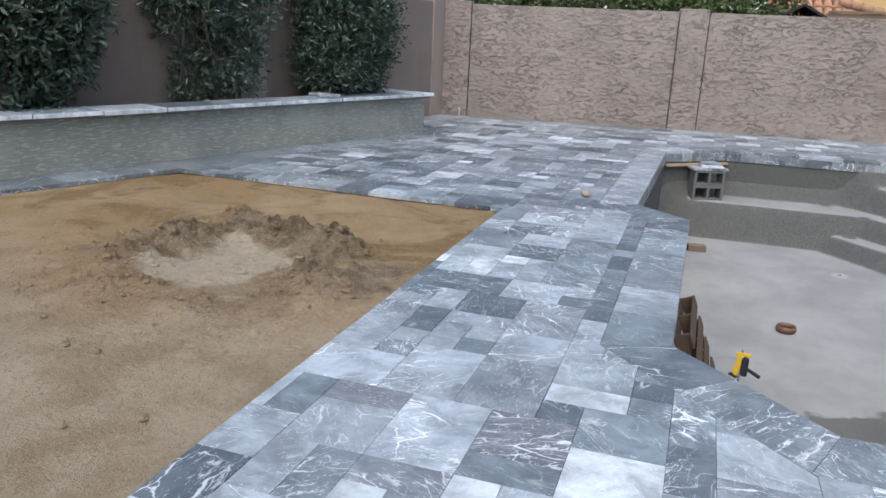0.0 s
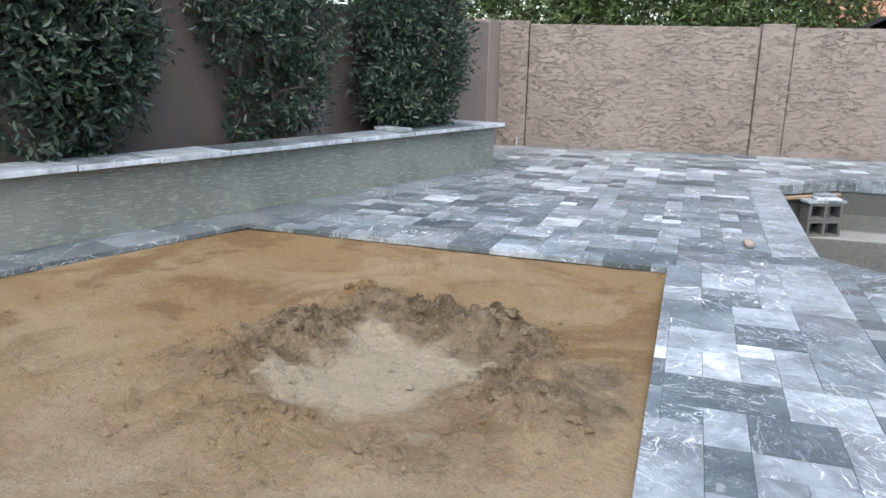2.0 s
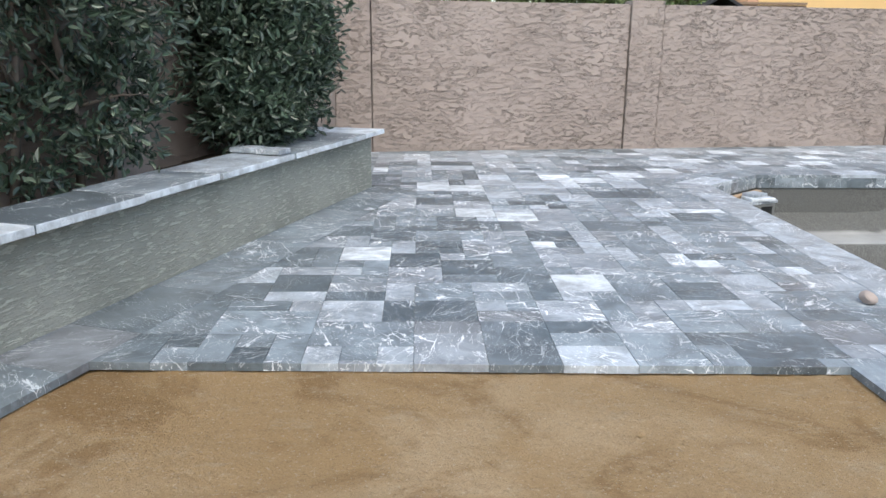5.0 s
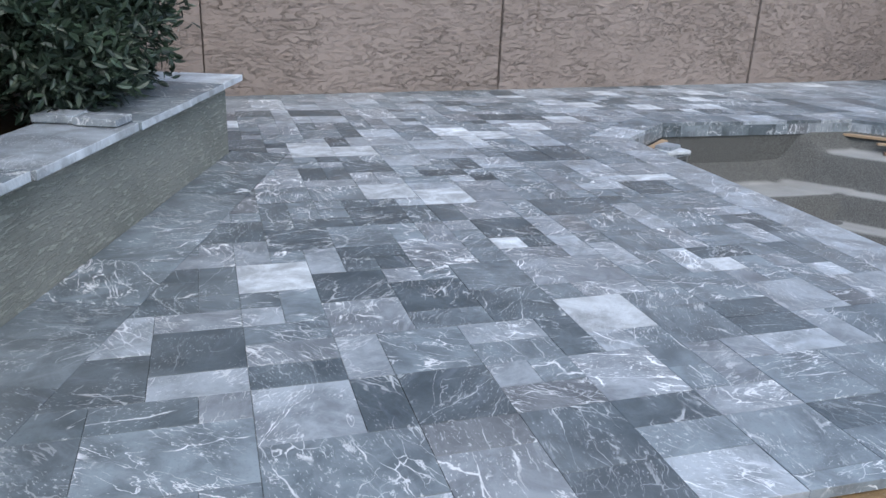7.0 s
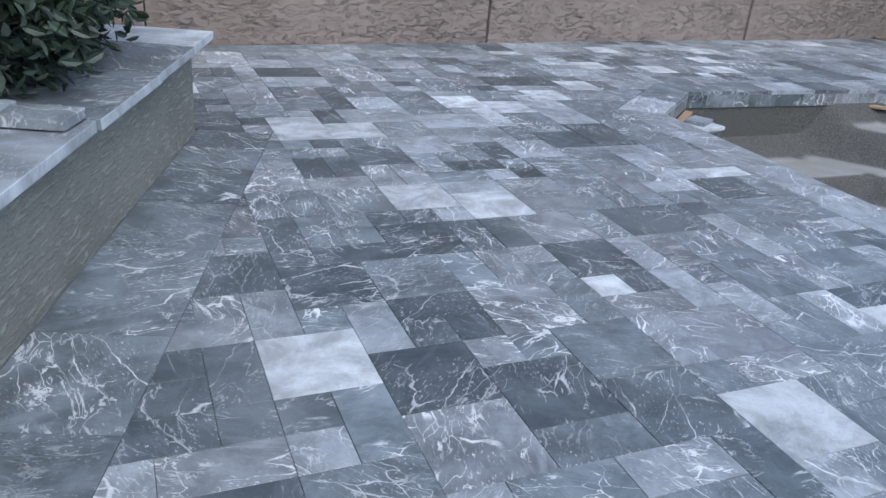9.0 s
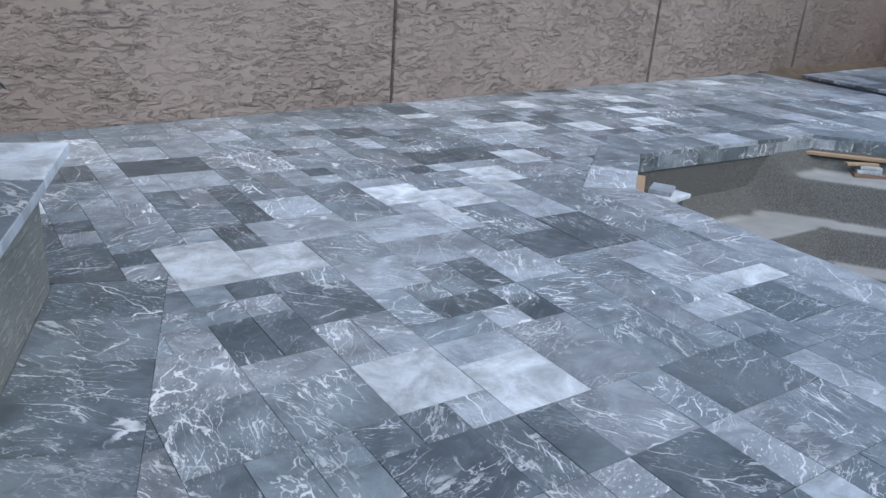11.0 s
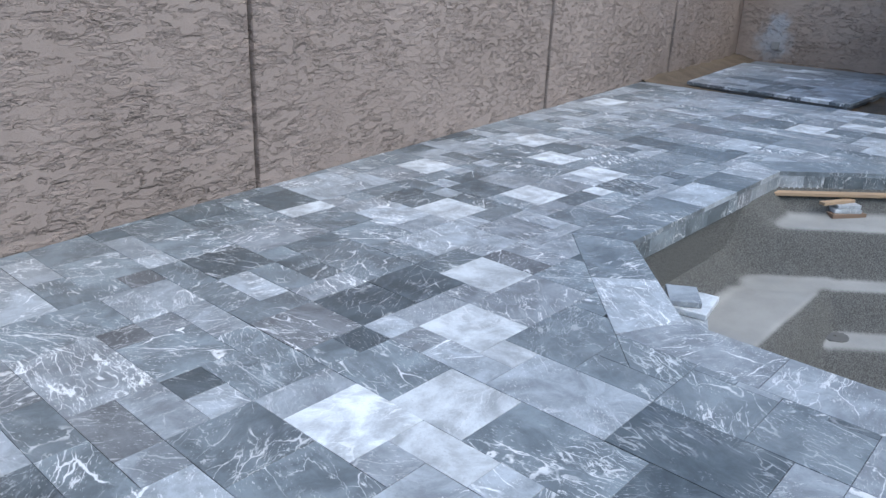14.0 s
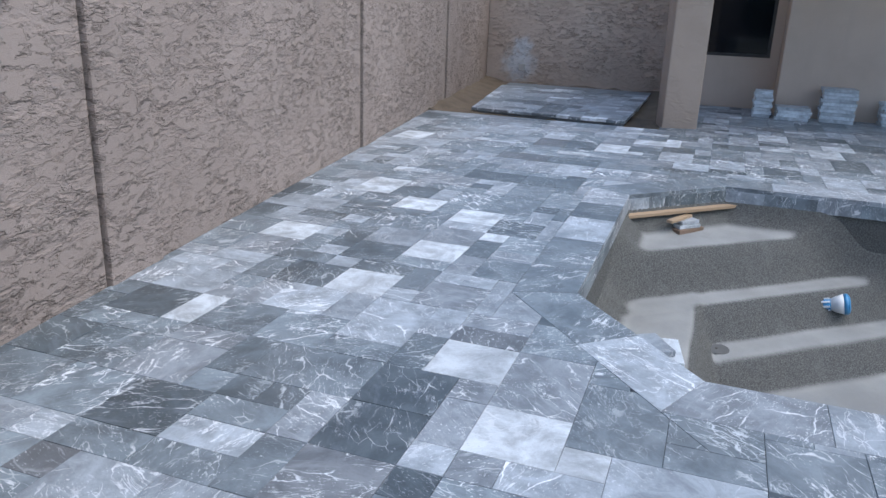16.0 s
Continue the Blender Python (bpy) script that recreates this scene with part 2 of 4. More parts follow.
def plaster_material():
    """Grey pool shell: rough dark shot concrete, paler where the surface is level."""
    m = Nodes("pool_plaster", 0.85, spec=0.3)
    p = m.place()
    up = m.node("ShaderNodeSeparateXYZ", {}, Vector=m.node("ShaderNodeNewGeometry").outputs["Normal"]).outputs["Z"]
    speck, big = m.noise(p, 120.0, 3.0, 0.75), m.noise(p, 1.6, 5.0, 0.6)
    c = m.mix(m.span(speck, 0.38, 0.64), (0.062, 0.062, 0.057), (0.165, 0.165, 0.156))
    # mask from how far the normal points up, broken by noise
    levelness = m.span(m.math("ADD", up, m.math("MULTIPLY", m.math("SUBTRACT", big, 0.5), 0.10)), 0.80, 0.985)
    c = m.mix(m.math("MULTIPLY", levelness, 0.92), c, m.mix(m.span(big, 0.25, 0.75), (0.29, 0.29, 0.278), (0.40, 0.40, 0.382)))
    c = m.mix(m.span(m.noise(p, 5.0, 5.0), 0.55, 0.75, 0.0, 0.2), c, (0.2, 0.2, 0.19))
    # a damp hollow in the deep end
    away = m.node("ShaderNodeVectorMath", {"operation": "DISTANCE"})
    m.put(away, "0", m.scaled(p, (0.55, 1.0, 0.0)))
    m.put(away, "1", (1.8 * 0.55, 5.25, 0.0))
    d = m.math("ADD", away.outputs["Value"], m.math("MULTIPLY", m.math("SUBTRACT", m.noise(p, 3.0, 4.0), 0.5), 0.5))
    deep = m.span(m.node("ShaderNodeSeparateXYZ", {}, Vector=p).outputs["Z"], -1.15, -1.05, 1.0, 0.0)
    wet = m.math("MULTIPLY", m.span(d, 1.20, 1.25, 1.0, 0.0), deep)
    c = m.mix(m.math("MULTIPLY", wet, 0.75), c, (0.085, 0.082, 0.068))
    m.color(c).rough(m.span(wet, 0.0, 1.0, 0.85, 0.35))
    return m.bump(speck, 0.5, 0.006).mat


def leaf_material(name, base, back, gloss=0.38):
    m = Nodes(name, gloss, spec=0.5)
    r = m.node("ShaderNodeNewGeometry").outputs["Random Per Island"]
    c = m.mix(r, tuple(v * 0.42 for v in base), tuple(v * 1.55 for v in base))
    c = m.mix(m.span(m.math("FRACT", m.math("MULTIPLY", r, 9.7)), 0.72, 1.0, 0.0, 0.75), c, back)
    c = m.mix(m.span(m.noise(m.place(), 2.5, 3.0), 0.4, 0.65, 0.0, 0.4), c, tuple(v * 0.6 for v in base))
    m.color(c)
    m.bsdf.inputs["Transmission Weight"].default_value = 0.0
    return m.mat


def mortar_material():
    m = Nodes("mortar", 0.95, spec=0.2)
    p = m.local()
    q = m.scaled(p, (4.0, 1.0, 24.0))
    patch, fine = m.noise(q, 2.5, 5.0, 0.6, 0.5), m.noise(p, 90.0, 4.0, 0.7)
    scratch = m.noise(m.scaled(p, (5.0, 1.0, 42.0)), 1.3, 4.0, 0.6, 0.5)
    c = m.mix(m.span(m.noise(p, 1.5, 4.0), 0.35, 0.65), (0.262, 0.268, 0.232), (0.345, 0.348, 0.303))
    c = m.mix(m.span(patch, 0.535, 0.575, 0.0, 0.62), c, (0.49, 0.485, 0.42))
    c = m.mix(m.span(scratch, 0.56, 0.72, 0.0, 0.28), c, (0.17, 0.172, 0.145))
    c = m.mix(m.span(fine, 0.4, 0.7, 0.0, 0.3), c, (0.14, 0.145, 0.125))
    m.color(c)
    h = m.math("ADD", m.math("ADD", m.math("MULTIPLY", m.span(patch, 0.5, 0.6), 0.7), m.math("MULTIPLY", scratch, 0.8)), m.math("MULTIPLY", fine, 0.25))
    return m.bump(h, 0.6, 0.012).mat


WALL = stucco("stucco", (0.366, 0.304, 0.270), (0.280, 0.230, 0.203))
WALL_WEST = stucco("stucco_smooth", (0.350, 0.286, 0.247), (0.265, 0.212, 0.182), 0.35)
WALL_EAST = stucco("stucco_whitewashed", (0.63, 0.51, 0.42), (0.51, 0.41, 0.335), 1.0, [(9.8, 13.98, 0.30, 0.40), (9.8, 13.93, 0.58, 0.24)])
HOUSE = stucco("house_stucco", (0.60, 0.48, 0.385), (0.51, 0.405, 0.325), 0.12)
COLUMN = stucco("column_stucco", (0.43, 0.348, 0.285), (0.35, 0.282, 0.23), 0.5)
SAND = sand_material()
DIRT = plain("dirt", (0.165, 0.130, 0.095), 0.35, 30.0, 0.95, 0.6, spec=0.2, dist=0.02)
BED = plain("bedding", (0.20, 0.215, 0.23), 0.3, 40.0, 0.95, 0.3, spec=0.2)
PLASTER = plaster_material()
MORTAR = mortar_material()
LEAF = leaf_material("shrub_leaf", (0.046, 0.073, 0.049), (0.19, 0.235, 0.175), 0.32)
LEAF_FAR = leaf_material("hedge_leaf", (0.085, 0.125, 0.040), (0.22, 0.27, 0.12), 0.45)
BARK = plain("bark", (0.15, 0.12, 0.095), 0.35, 30.0, 0.95, 0.6, stretch=(1, 1, 0.3))
SOIL = plain("soil", (0.07, 0.052, 0.038), 0.4, 30.0, 0.98, 0.8, spec=0.2, dist=0.02)
WOOD = plain("raw_wood", (0.42, 0.30, 0.19), 0.2, 14.0, 0.8, 0.2, stretch=(1, 12, 12))
WOOD_DARK = plain("dark_old_wood", (0.125, 0.085, 0.058), 0.35, 14.0, 0.9, 0.3, stretch=(1, 12, 12))
WOOD_OLD = plain("weathered_wood", (0.24, 0.165, 0.115), 0.3, 14.0, 0.85, 0.3, stretch=(1, 12, 12))
BLOCK = plain("concrete_block", (0.145, 0.148, 0.142), 0.22, 60.0, 0.95, 0.6)
YELLOW = plain("yellow_plastic", (0.78, 0.46, 0.035), 0.1, 12.0, 0.4, 0.0)
BLACK = plain("black_plastic", (0.022, 0.022, 0.024), 0.2, 12.0, 0.5, 0.0)
WHITE = plain("white_plastic", (0.74, 0.76, 0.77), 0.06, 12.0, 0.4, 0.0)
BLUE = plain("blue_plastic", (0.06, 0.27, 0.52), 0.1, 12.0, 0.35, 0.0)
COPPER = plain("rusty_steel", (0.22, 0.13, 0.09), 0.3, 30.0, 0.55, 0.2, metal=0.5)
GREY = plain("grey_plastic", (0.25, 0.26, 0.27), 0.1, 12.0, 0.6, 0.0)
PVC = plain("pale_pipe", (0.46, 0.45, 0.43), 0.06, 12.0, 0.5, 0.0)
RAG = plain("beige_paper", (0.36, 0.30, 0.265), 0.12, 25.0, 0.9, 0.5)
OCHRE = plain("ochre_render", (0.66, 0.44, 0.20), 0.08, 6.0, 0.9, 0.15)
ROOF = plain("clay_tile", (0.47, 0.27, 0.17), 0.3, 5.0, 0.85, 0.2)
SHINGLE = plain("black_shingle", (0.025, 0.026, 0.03), 0.3, 30.0, 0.9, 0.3)
BOARD = plain("cream_board", (0.62, 0.50, 0.36), 0.1, 10.0, 0.7, 0.1)
CONCRETE = plain("concrete", (0.30, 0.29, 0.27), 0.15, 12.0, 0.9, 0.3)
WHITEROOF = plain("white_soffit", (0.70, 0.66, 0.6), 0.06, 6.0, 0.9, 0.1)
FRAME_DARK = plain("bronze_frame", (0.05, 0.042, 0.036), 0.15, 12.0, 0.5, 0.0)
glass = Nodes("dark_glass", 0.06, spec=0.6)
glass.color((0.006, 0.008, 0.012))
GLASS = glass.mat


# ---- mesh helpers ----
def part(name, bm, mat, parent=None, label=""):
    """Links a bmesh as one mesh object, under its thing or part."""
    me = bpy.data.meshes.new(name)
    bm.normal_update()
    bm.to_mesh(me)
    bm.free()
    me.materials.append(mat)
    ob = new(name, me)
    if parent:
        ob.parent = parent
    if label:
        ob["label"] = label
    return ob


def thing(name, m, label, category, group="", kind=""):
    ob = new(name)
    ob.empty_display_size = 0.1
    ob.matrix_world = m
    return tagged(ob, label, category, group, kind)


def box(bm, x0, x1, y0, y1, z0, z1, bevel=0.0, m=None):
    made = bmesh.ops.create_cube(bm, size=1.0, matrix=Matrix.LocRotScale(((x0 + x1) / 2, (y0 + y1) / 2, (z0 + z1) / 2), None, (x1 - x0, y1 - y0, z1 - z0)))["verts"]
    if bevel:
        edges = list({e for v in made for e in v.link_edges})
        out = bmesh.ops.bevel(bm, geom=edges, offset=bevel, segments=2, affect="EDGES", profile=0.6)
        made = list({v for f in out["faces"] for v in f.verts} | {v for v in made if v.is_valid})
    if m is not None:
        bmesh.ops.transform(bm, matrix=m, verts=[v for v in made if v.is_valid])
    return made


def boxed(*args, **kw):
    bm = bmesh.new()
    box(bm, *args, **kw)
    return bm


def tube(bm, pts, radii, n=8, cap=True):
    """A tapered round bar along points."""
    rings = []
    for i, p in enumerate(pts):
        p = Vector(p)
        a, b = Vector(pts[max(0, i - 1)]), Vector(pts[min(len(pts) - 1, i + 1)])
        q = (b - a).to_track_quat("Z", "Y")
        rings.append([bm.verts.new(p + q @ Vector((radii[i] * math.cos(k * math.tau / n), radii[i] * math.sin(k * math.tau / n), 0))) for k in range(n)])
    for r, s in zip(rings, rings[1:]):
        for k in range(n):
            bm.faces.new((r[k], r[(k + 1) % n], s[(k + 1) % n], s[k])).smooth = True
    if cap:
        bm.faces.new(rings[0][::-1])
        bm.faces.new(rings[-1])


def prism(bm, poly, z0, z1):
    """An upright prism over a polygon that runs counter-clockwise."""
    lo, hi = [bm.verts.new((x, y, z0)) for x, y in poly], [bm.verts.new((x, y, z1)) for x, y in poly]
    bm.faces.new(lo[::-1])
    bm.faces.new(hi)
    for i in range(len(poly)):
        j = (i + 1) % len(poly)
        bm.faces.new((lo[i], lo[j], hi[j], hi[i]))


def clip(poly, a, b, keep=1):
    """The part of a polygon on the left (keep=1) or right (keep=-1) of the line from a to b."""
    out, side = [], [keep * ((b[0] - a[0]) * (p[1] - a[1]) - (b[1] - a[1]) * (p[0] - a[0])) for p in poly]
    for i in range(len(poly)):
        j = (i + 1) % len(poly)
        if side[i] >= 0:
            out.append(poly[i])
        if side[i] * side[j] < 0:
            k = side[i] / (side[i] - side[j])
            out.append((poly[i][0] + k * (poly[j][0] - poly[i][0]), poly[i][1] + k * (poly[j][1] - poly[i][1])))
    return out


def area(poly):
    return 0.5 * sum(p[0] * q[1] - q[0] * p[1] for p, q in zip(poly, poly[1:] + poly[:1])) if len(poly) > 2 else 0.0


def cut_out(polys, hole):
    """Polygons less a convex hole."""
    done = []
    for rest in polys:
        inner = rest
        for a, b in zip(hole, hole[1:] + hole[:1]):
            inner = clip(inner, a, b, 1) if len(inner) > 2 else []
        if area(inner) < 2e-4:
            done.append(rest)
            continue
        for i in range(len(hole)):
            a, b = hole[i], hole[(i + 1) % len(hole)]
            outside = clip(rest, a, b, -1)
            if area(outside) > 1e-4:
                done.append(outside)
            rest = clip(rest, a, b, 1)
            if area(rest) < 1e-5:
                break
    return done


def sheet(name, mat, x0, x1, y0, y1, step, height, keep=None):
    """A ground sheet over a grid, with height(x, y)."""
    xs, ys = np.arange(x0, x1 + step / 2, step), np.arange(y0, y1 + step / 2, step)
    verts = [(x, y, height(x, y)) for y in ys for x in xs]
    n = len(xs)
    faces = [(j * n + i, j * n + i + 1, (j + 1) * n + i + 1, (j + 1) * n + i) for j in range(len(ys) - 1) for i in range(n - 1) if keep is None or keep(xs[i] + step / 2, ys[j] + step / 2)]
    me = bpy.data.meshes.new(name)
    me.from_pydata(verts, [], faces)
    me.materials.append(mat)
    me.shade_smooth()
    return new(name, me)


# ---- plan ----
MOD = 0.1524  # half a foot: the module of the paving
GX, GY = -0.033, 0.080  # where its joints run
WALL_H = 1.775
EAST_X = 9.8
SAND_X, SAND_Y, SAND_SKEW = -1.762, 6.238, -0.0275
# the planter: its front runs from PO along PD; PN points out over the patio
PO, PD, PN = Vector((-3.951, 10.345, 0)), Vector((-0.312, -0.950, 0)).normalized(), Vector((0.950, -0.312, 0)).normalized()
STRIP = 0.40
POOL = [(-0.79, 6.95), (-0.365, 6.57), (-0.367, 3.88), (0.23, 3.27), (1.75, 3.27), (2.36, 3.88), (2.36, 6.57), (2.79, 6.95), (2.80, 10.44), (2.14, 11.12), (-0.04, 11.11), (-0.75, 10.49)]


def wall_line(x):
    """The inner face of the far wall, which runs slightly across the paving."""
    return 13.30 + 0.13 * x


def at_planter(u, off, z=0.0):
    """A place u metres along the planter from its end, off metres out from its face."""
    p = PO + PD * u + PN * off
    return (p.x, p.y, z)


def planter_frame(u=0.0, off=0.0, z=0.0):
    """Local x runs back along the planter, local y out from it."""
    o = Vector(at_planter(u, off, z))
    return Matrix(((PD.x, PN.x, 0, o.x), (PD.y, PN.y, 0, o.y), (0, 0, 1, o.z), (0, 0, 0, 1))) @ Matrix.Diagonal((1, 1, 1, 1))


def outset(poly, d):
    """A counter-clockwise outline moved out by d, with mitred corners."""
    out = []
    for i in range(len(poly)):
        a, b, c = (Vector((*poly[k % len(poly)], 0)) for k in (i - 1, i, i + 1))
        n1, n2 = (Vector((e.y, -e.x, 0)).normalized() for e in (b - a, c - b))
        m = (n1 + n2).normalized()
        q = b + m * (d / m.dot(n1))
        out.append((q.x, q.y))
    return out


COPE = 0.305
COPED = outset(POOL, COPE)


def inside(x, y, poly):
    hit = False
    for (x0, y0), (x1, y1) in zip(poly, poly[1:] + poly[:1]):
        if (y0 > y) != (y1 > y) and x < (x1 - x0) * (y - y0) / (y1 - y0) + x0:
            hit = not hit
    return hit


# ---- ground ----
bm = bmesh.new()
outer = [(-400, -400), (400, -400), (400, 400), (-400, 400)]
hole = [(-1.05, 2.8), (3.15, 2.8), (3.15, 11.45), (-1.05, 11.45)]
vo, vi = [bm.verts.new((x, y, -0.12)) for x, y in outer], [bm.verts.new((x, y, -0.12)) for x, y in hole]
for i in range(4):
    bm.faces.new((vo[i], vo[(i + 1) % 4], vi[(i + 1) % 4], vi[i]))
tagged(part("ground", bm, DIRT), "bare brown earth under and around the yard", "ground", kind="structure")

# bedding under the paving, seen only in the joints
bm = bmesh.new()
for poly in ([(SAND_X + 0.02, -4.0), (-1.0, -4.0), (-1.0, wall_line(-1.0)), (SAND_X + 0.02, wall_line(SAND_X))], [(-1.0, 11.35), (5.45, 11.35), (5.45, wall_line(5.45)), (-1.0, wall_line(-1.0))],
             [(-5.80, 6.42), (SAND_X + 0.02, 6.27), (SAND_X + 0.02, wall_line(SAND_X)), (-4.52, wall_line(-4.52))], [(3.05, -4.0), (8.2, -4.0), (8.2, 11.2), (3.05, 11.2)], [(-1.0, -4.0), (3.05, -4.0), (3.05, 3.0), (-1.0, 3.0)]):
    prism(bm, poly, -0.10, -0.005)
prism(bm, [at_planter(10.5, STRIP - 0.02)[:2], at_planter(4.0, STRIP - 0.02)[:2], at_planter(4.0, -0.1)[:2], at_planter(10.5, -0.1)[:2]][::-1], -0.099, -0.0055)
tagged(part("paving_bed", bm, BED), "dark bedding layer showing in the paving joints", "bedding", kind="structure")


# ---- sand with the dug heap ----
HEAP = (-2.81, 4.14)
# humps of dug sand round the pit: place, height, reach
HUMPS = [(-3.19, 4.81, 0.150, 0.20), (-3.33, 4.37, 0.105, 0.17), (-2.79, 4.83, 0.085, 0.17), (-2.49, 4.75, 0.105, 0.12), (-2.27, 4.61, 0.085, 0.12),
         (-2.38, 4.11, 0.060, 0.15), (-3.37, 3.84, 0.060, 0.19), (-3.11, 3.55, 0.060, 0.16), (-2.61, 3.43, 0.035, 0.18), (-2.16, 3.94, 0.050, 0.18), (-3.53, 4.14, 0.04, 0.2), (-2.18, 4.31, 0.04, 0.15)]


def rise(s, edge, w=0.07):
    k = min(1.0, max(0.0, (s - edge) / w + 0.5))
    return k * k * (3 - 2 * k)


def sand_height(x, y):
    z = -0.043 + 0.010 * noise.fractal((x * 0.9, y * 0.9, 3.1), 0.8, 2.0, 4) + 0.006 * noise.noise((x * 7, y * 7, 1.0)) + 0.004 * noise.noise((x * 19, y * 19, 2.0))
    if (x - HEAP[0]) ** 2 + (y - HEAP[1]) ** 2 > 6.0:
        return z
    wx, wy = x + 0.06 * noise.noise((x * 4, y * 4, 1.0)), y + 0.06 * noise.noise((x * 4, y * 4, 6.0))
    r = math.hypot(wx - HEAP[0], wy - HEAP[1])
    ring = math.exp(-(((r - 0.66) / 0.22) ** 2))
    near = math.exp(-((r / 1.05) ** 8))
    hump = 0.0
    for hx, hy, h, reach in HUMPS:
        d = math.hypot(wx - hx, wy - hy) / reach
        if d < 2.4:
            hump += h * math.exp(-d * d)
    heaped = min(1.0, hump * 14 + 0.35 * ring * rise(wy, HEAP[1] - 0.1, 0.7)) * near
    z += 0.016 * ring * rise(wy, HEAP[1] - 0.1, 0.7) + 0.72 * hump
    # clods of damp sand with broken edges, flat on top, lying over one another
    for f, h, seed, edge in ((4.6, 0.028, 3.0, 0.02), (9.5, 0.028, 7.0, 0.06), (17.0, 0.017, 4.0, 0.10), (33.0, 0.010, 5.5, 0.14)):
        n = noise.noise((wx * f, wy * f, seed))
        z += heaped * h * (rise(n, edge, 0.12) + 0.25 * n)
    z += near * 0.006 * noise.noise((x * 26, y * 26, 6.0))
    # the trodden middle, with heel marks
    z -= 0.012 * math.exp(-((r / 0.42) ** 4))
    tread = rise(noise.noise((x * 8.5, y * 8.5, 12.0)), 0.22, 0.12)
    z -= 0.012 * tread * math.exp(-((r / 0.55) ** 4))
    crumb = max(0.0, noise.noise((x * 24, y * 24, 5.0)) - 0.40)
    z += crumb * 0.085 * math.exp(-(((r - 0.85) / 0.40) ** 2))
    return z


def on_sand(x, y):
    off = (Vector((x, y, 0)) - PO).dot(PN)
    return off > STRIP - 0.06


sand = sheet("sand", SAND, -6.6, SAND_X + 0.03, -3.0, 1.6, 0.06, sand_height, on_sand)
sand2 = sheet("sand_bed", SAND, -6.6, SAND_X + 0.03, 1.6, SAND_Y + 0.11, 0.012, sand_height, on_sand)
tagged(sand, "smooth tan bedding sand of the unpaved strip", "sand", kind="structure")
tagged(sand2, "tan compacted sand with a dug crumbly heap", "sand", kind="structure")


# ---- boundary walls ----
def wall_run(name, m, length, label, mat=WALL, piers=(), h=WALL_H):
    """A block wall whose inner face lies on local y = 0, with piers standing proud of it."""
    wall = thing(name, m, label, "wall", kind="structure")
    stops = [0.0] + [v for p in piers for v in (p, p + 0.43)] + [length]
    ends = [p + 0.43 for p in piers]
    for a, b in zip(stops[::2], stops[1::2]):
        if b - a > 0.02:
            bm = bmesh.new()
            box(bm, a + (0.012 if a in ends else 0.0), b - (0.012 if b in piers else 0.0), 0.0, 0.19, -0.12, h, 0.01)
            part("wall_panel", bm, mat, wall)
    for p in piers:
        bm = bmesh.new()
        box(bm, p, p + 0.43, -0.024, 0.24, -0.12, h + 0.045, 0.014)
        box(bm, p + 0.38, p + 0.46, 0.22, 0.24, -0.12, h)
        part("pilaster", bm, mat, wall)
    return wall


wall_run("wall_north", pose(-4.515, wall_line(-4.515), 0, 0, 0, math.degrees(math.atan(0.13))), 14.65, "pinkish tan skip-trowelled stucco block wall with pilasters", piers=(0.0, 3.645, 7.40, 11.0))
ax, ay, bx, by = -4.545, wall_line(-4.53) - 0.03, -6.92, 0.6
west_yaw = math.degrees(math.atan2(by - ay, bx - ax))
run = math.hypot(bx - ax, by - ay)
# seen from its start at the corner, the yard lies on the left of the west wall
wall_run("wall_west", pose(bx, by, 0, 0, 0, west_yaw + 180), run, "shaded pinkish tan stucco block wall behind the shrubs", WALL_WEST, piers=(run - 0.30, run - 4.55, run - 8.9))
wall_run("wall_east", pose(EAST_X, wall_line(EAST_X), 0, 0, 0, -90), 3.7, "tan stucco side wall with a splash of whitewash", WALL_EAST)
wall_run("wall_west_outer", pose(-6.92, -7.0, 0, 0, 0, 90), 7.5, "plain tan stucco boundary wall")
wall_run("wall_south", pose(7.8, -7.0, 0, 0, 0, 180), 15.0, "plain tan stucco boundary wall")

# ---- pool shell ----
SHELL = outset(POOL, 0.012)
NE = Vector((2.14, 11.12, 0))


def pool_floor(x, y):
    # corner steps whose edges run slightly across the cut corner
    wob = 0.02 * noise.noise((x * 2, y * 2, 0))
    s = (Vector((x, y, 0)) - NE).dot(Vector((-0.768, -0.640, 0))) + wob
    floor = -1.02 - 0.11 * max(0.0, 9.0 - y)
    z = -0.29 - 0.29 * rise(s, 0.52, 0.26) - 0.23 * rise(s, 0.87, 0.24) + (floor + 0.81) * rise(s, 1.26, 0.28)
    # the second tread goes on as a bench along the far wall, with a hollow rounded corner
    bench = floor + (-0.585 - floor) * (1 - rise(10.68 - y + wob, 0.26, 0.30))
    k = 0.10
    h = min(1.0, max(0.0, 0.5 + 0.5 * (bench - z) / k))
    z = z * (1 - h) + bench * h + 0.35 * k * h * (1 - h)
    # the floor curves up into the wall
    d = 9.0
    for (x0, y0), (x1, y1) in zip(SHELL, SHELL[1:] + SHELL[:1]):
        ex, ey = x1 - x0, y1 - y0
        k = min(1.0, max(0.0, ((x - x0) * ex + (y - y0) * ey) / (ex * ex + ey * ey)))
        d = min(d, math.hypot(x - x0 - k * ex, y - y0 - k * ey))
    if not inside(x, y, SHELL):
        d = -d
    return z + 0.20 * max(0.0, 1 - max(d, 0.0) / 0.22) ** 2.2


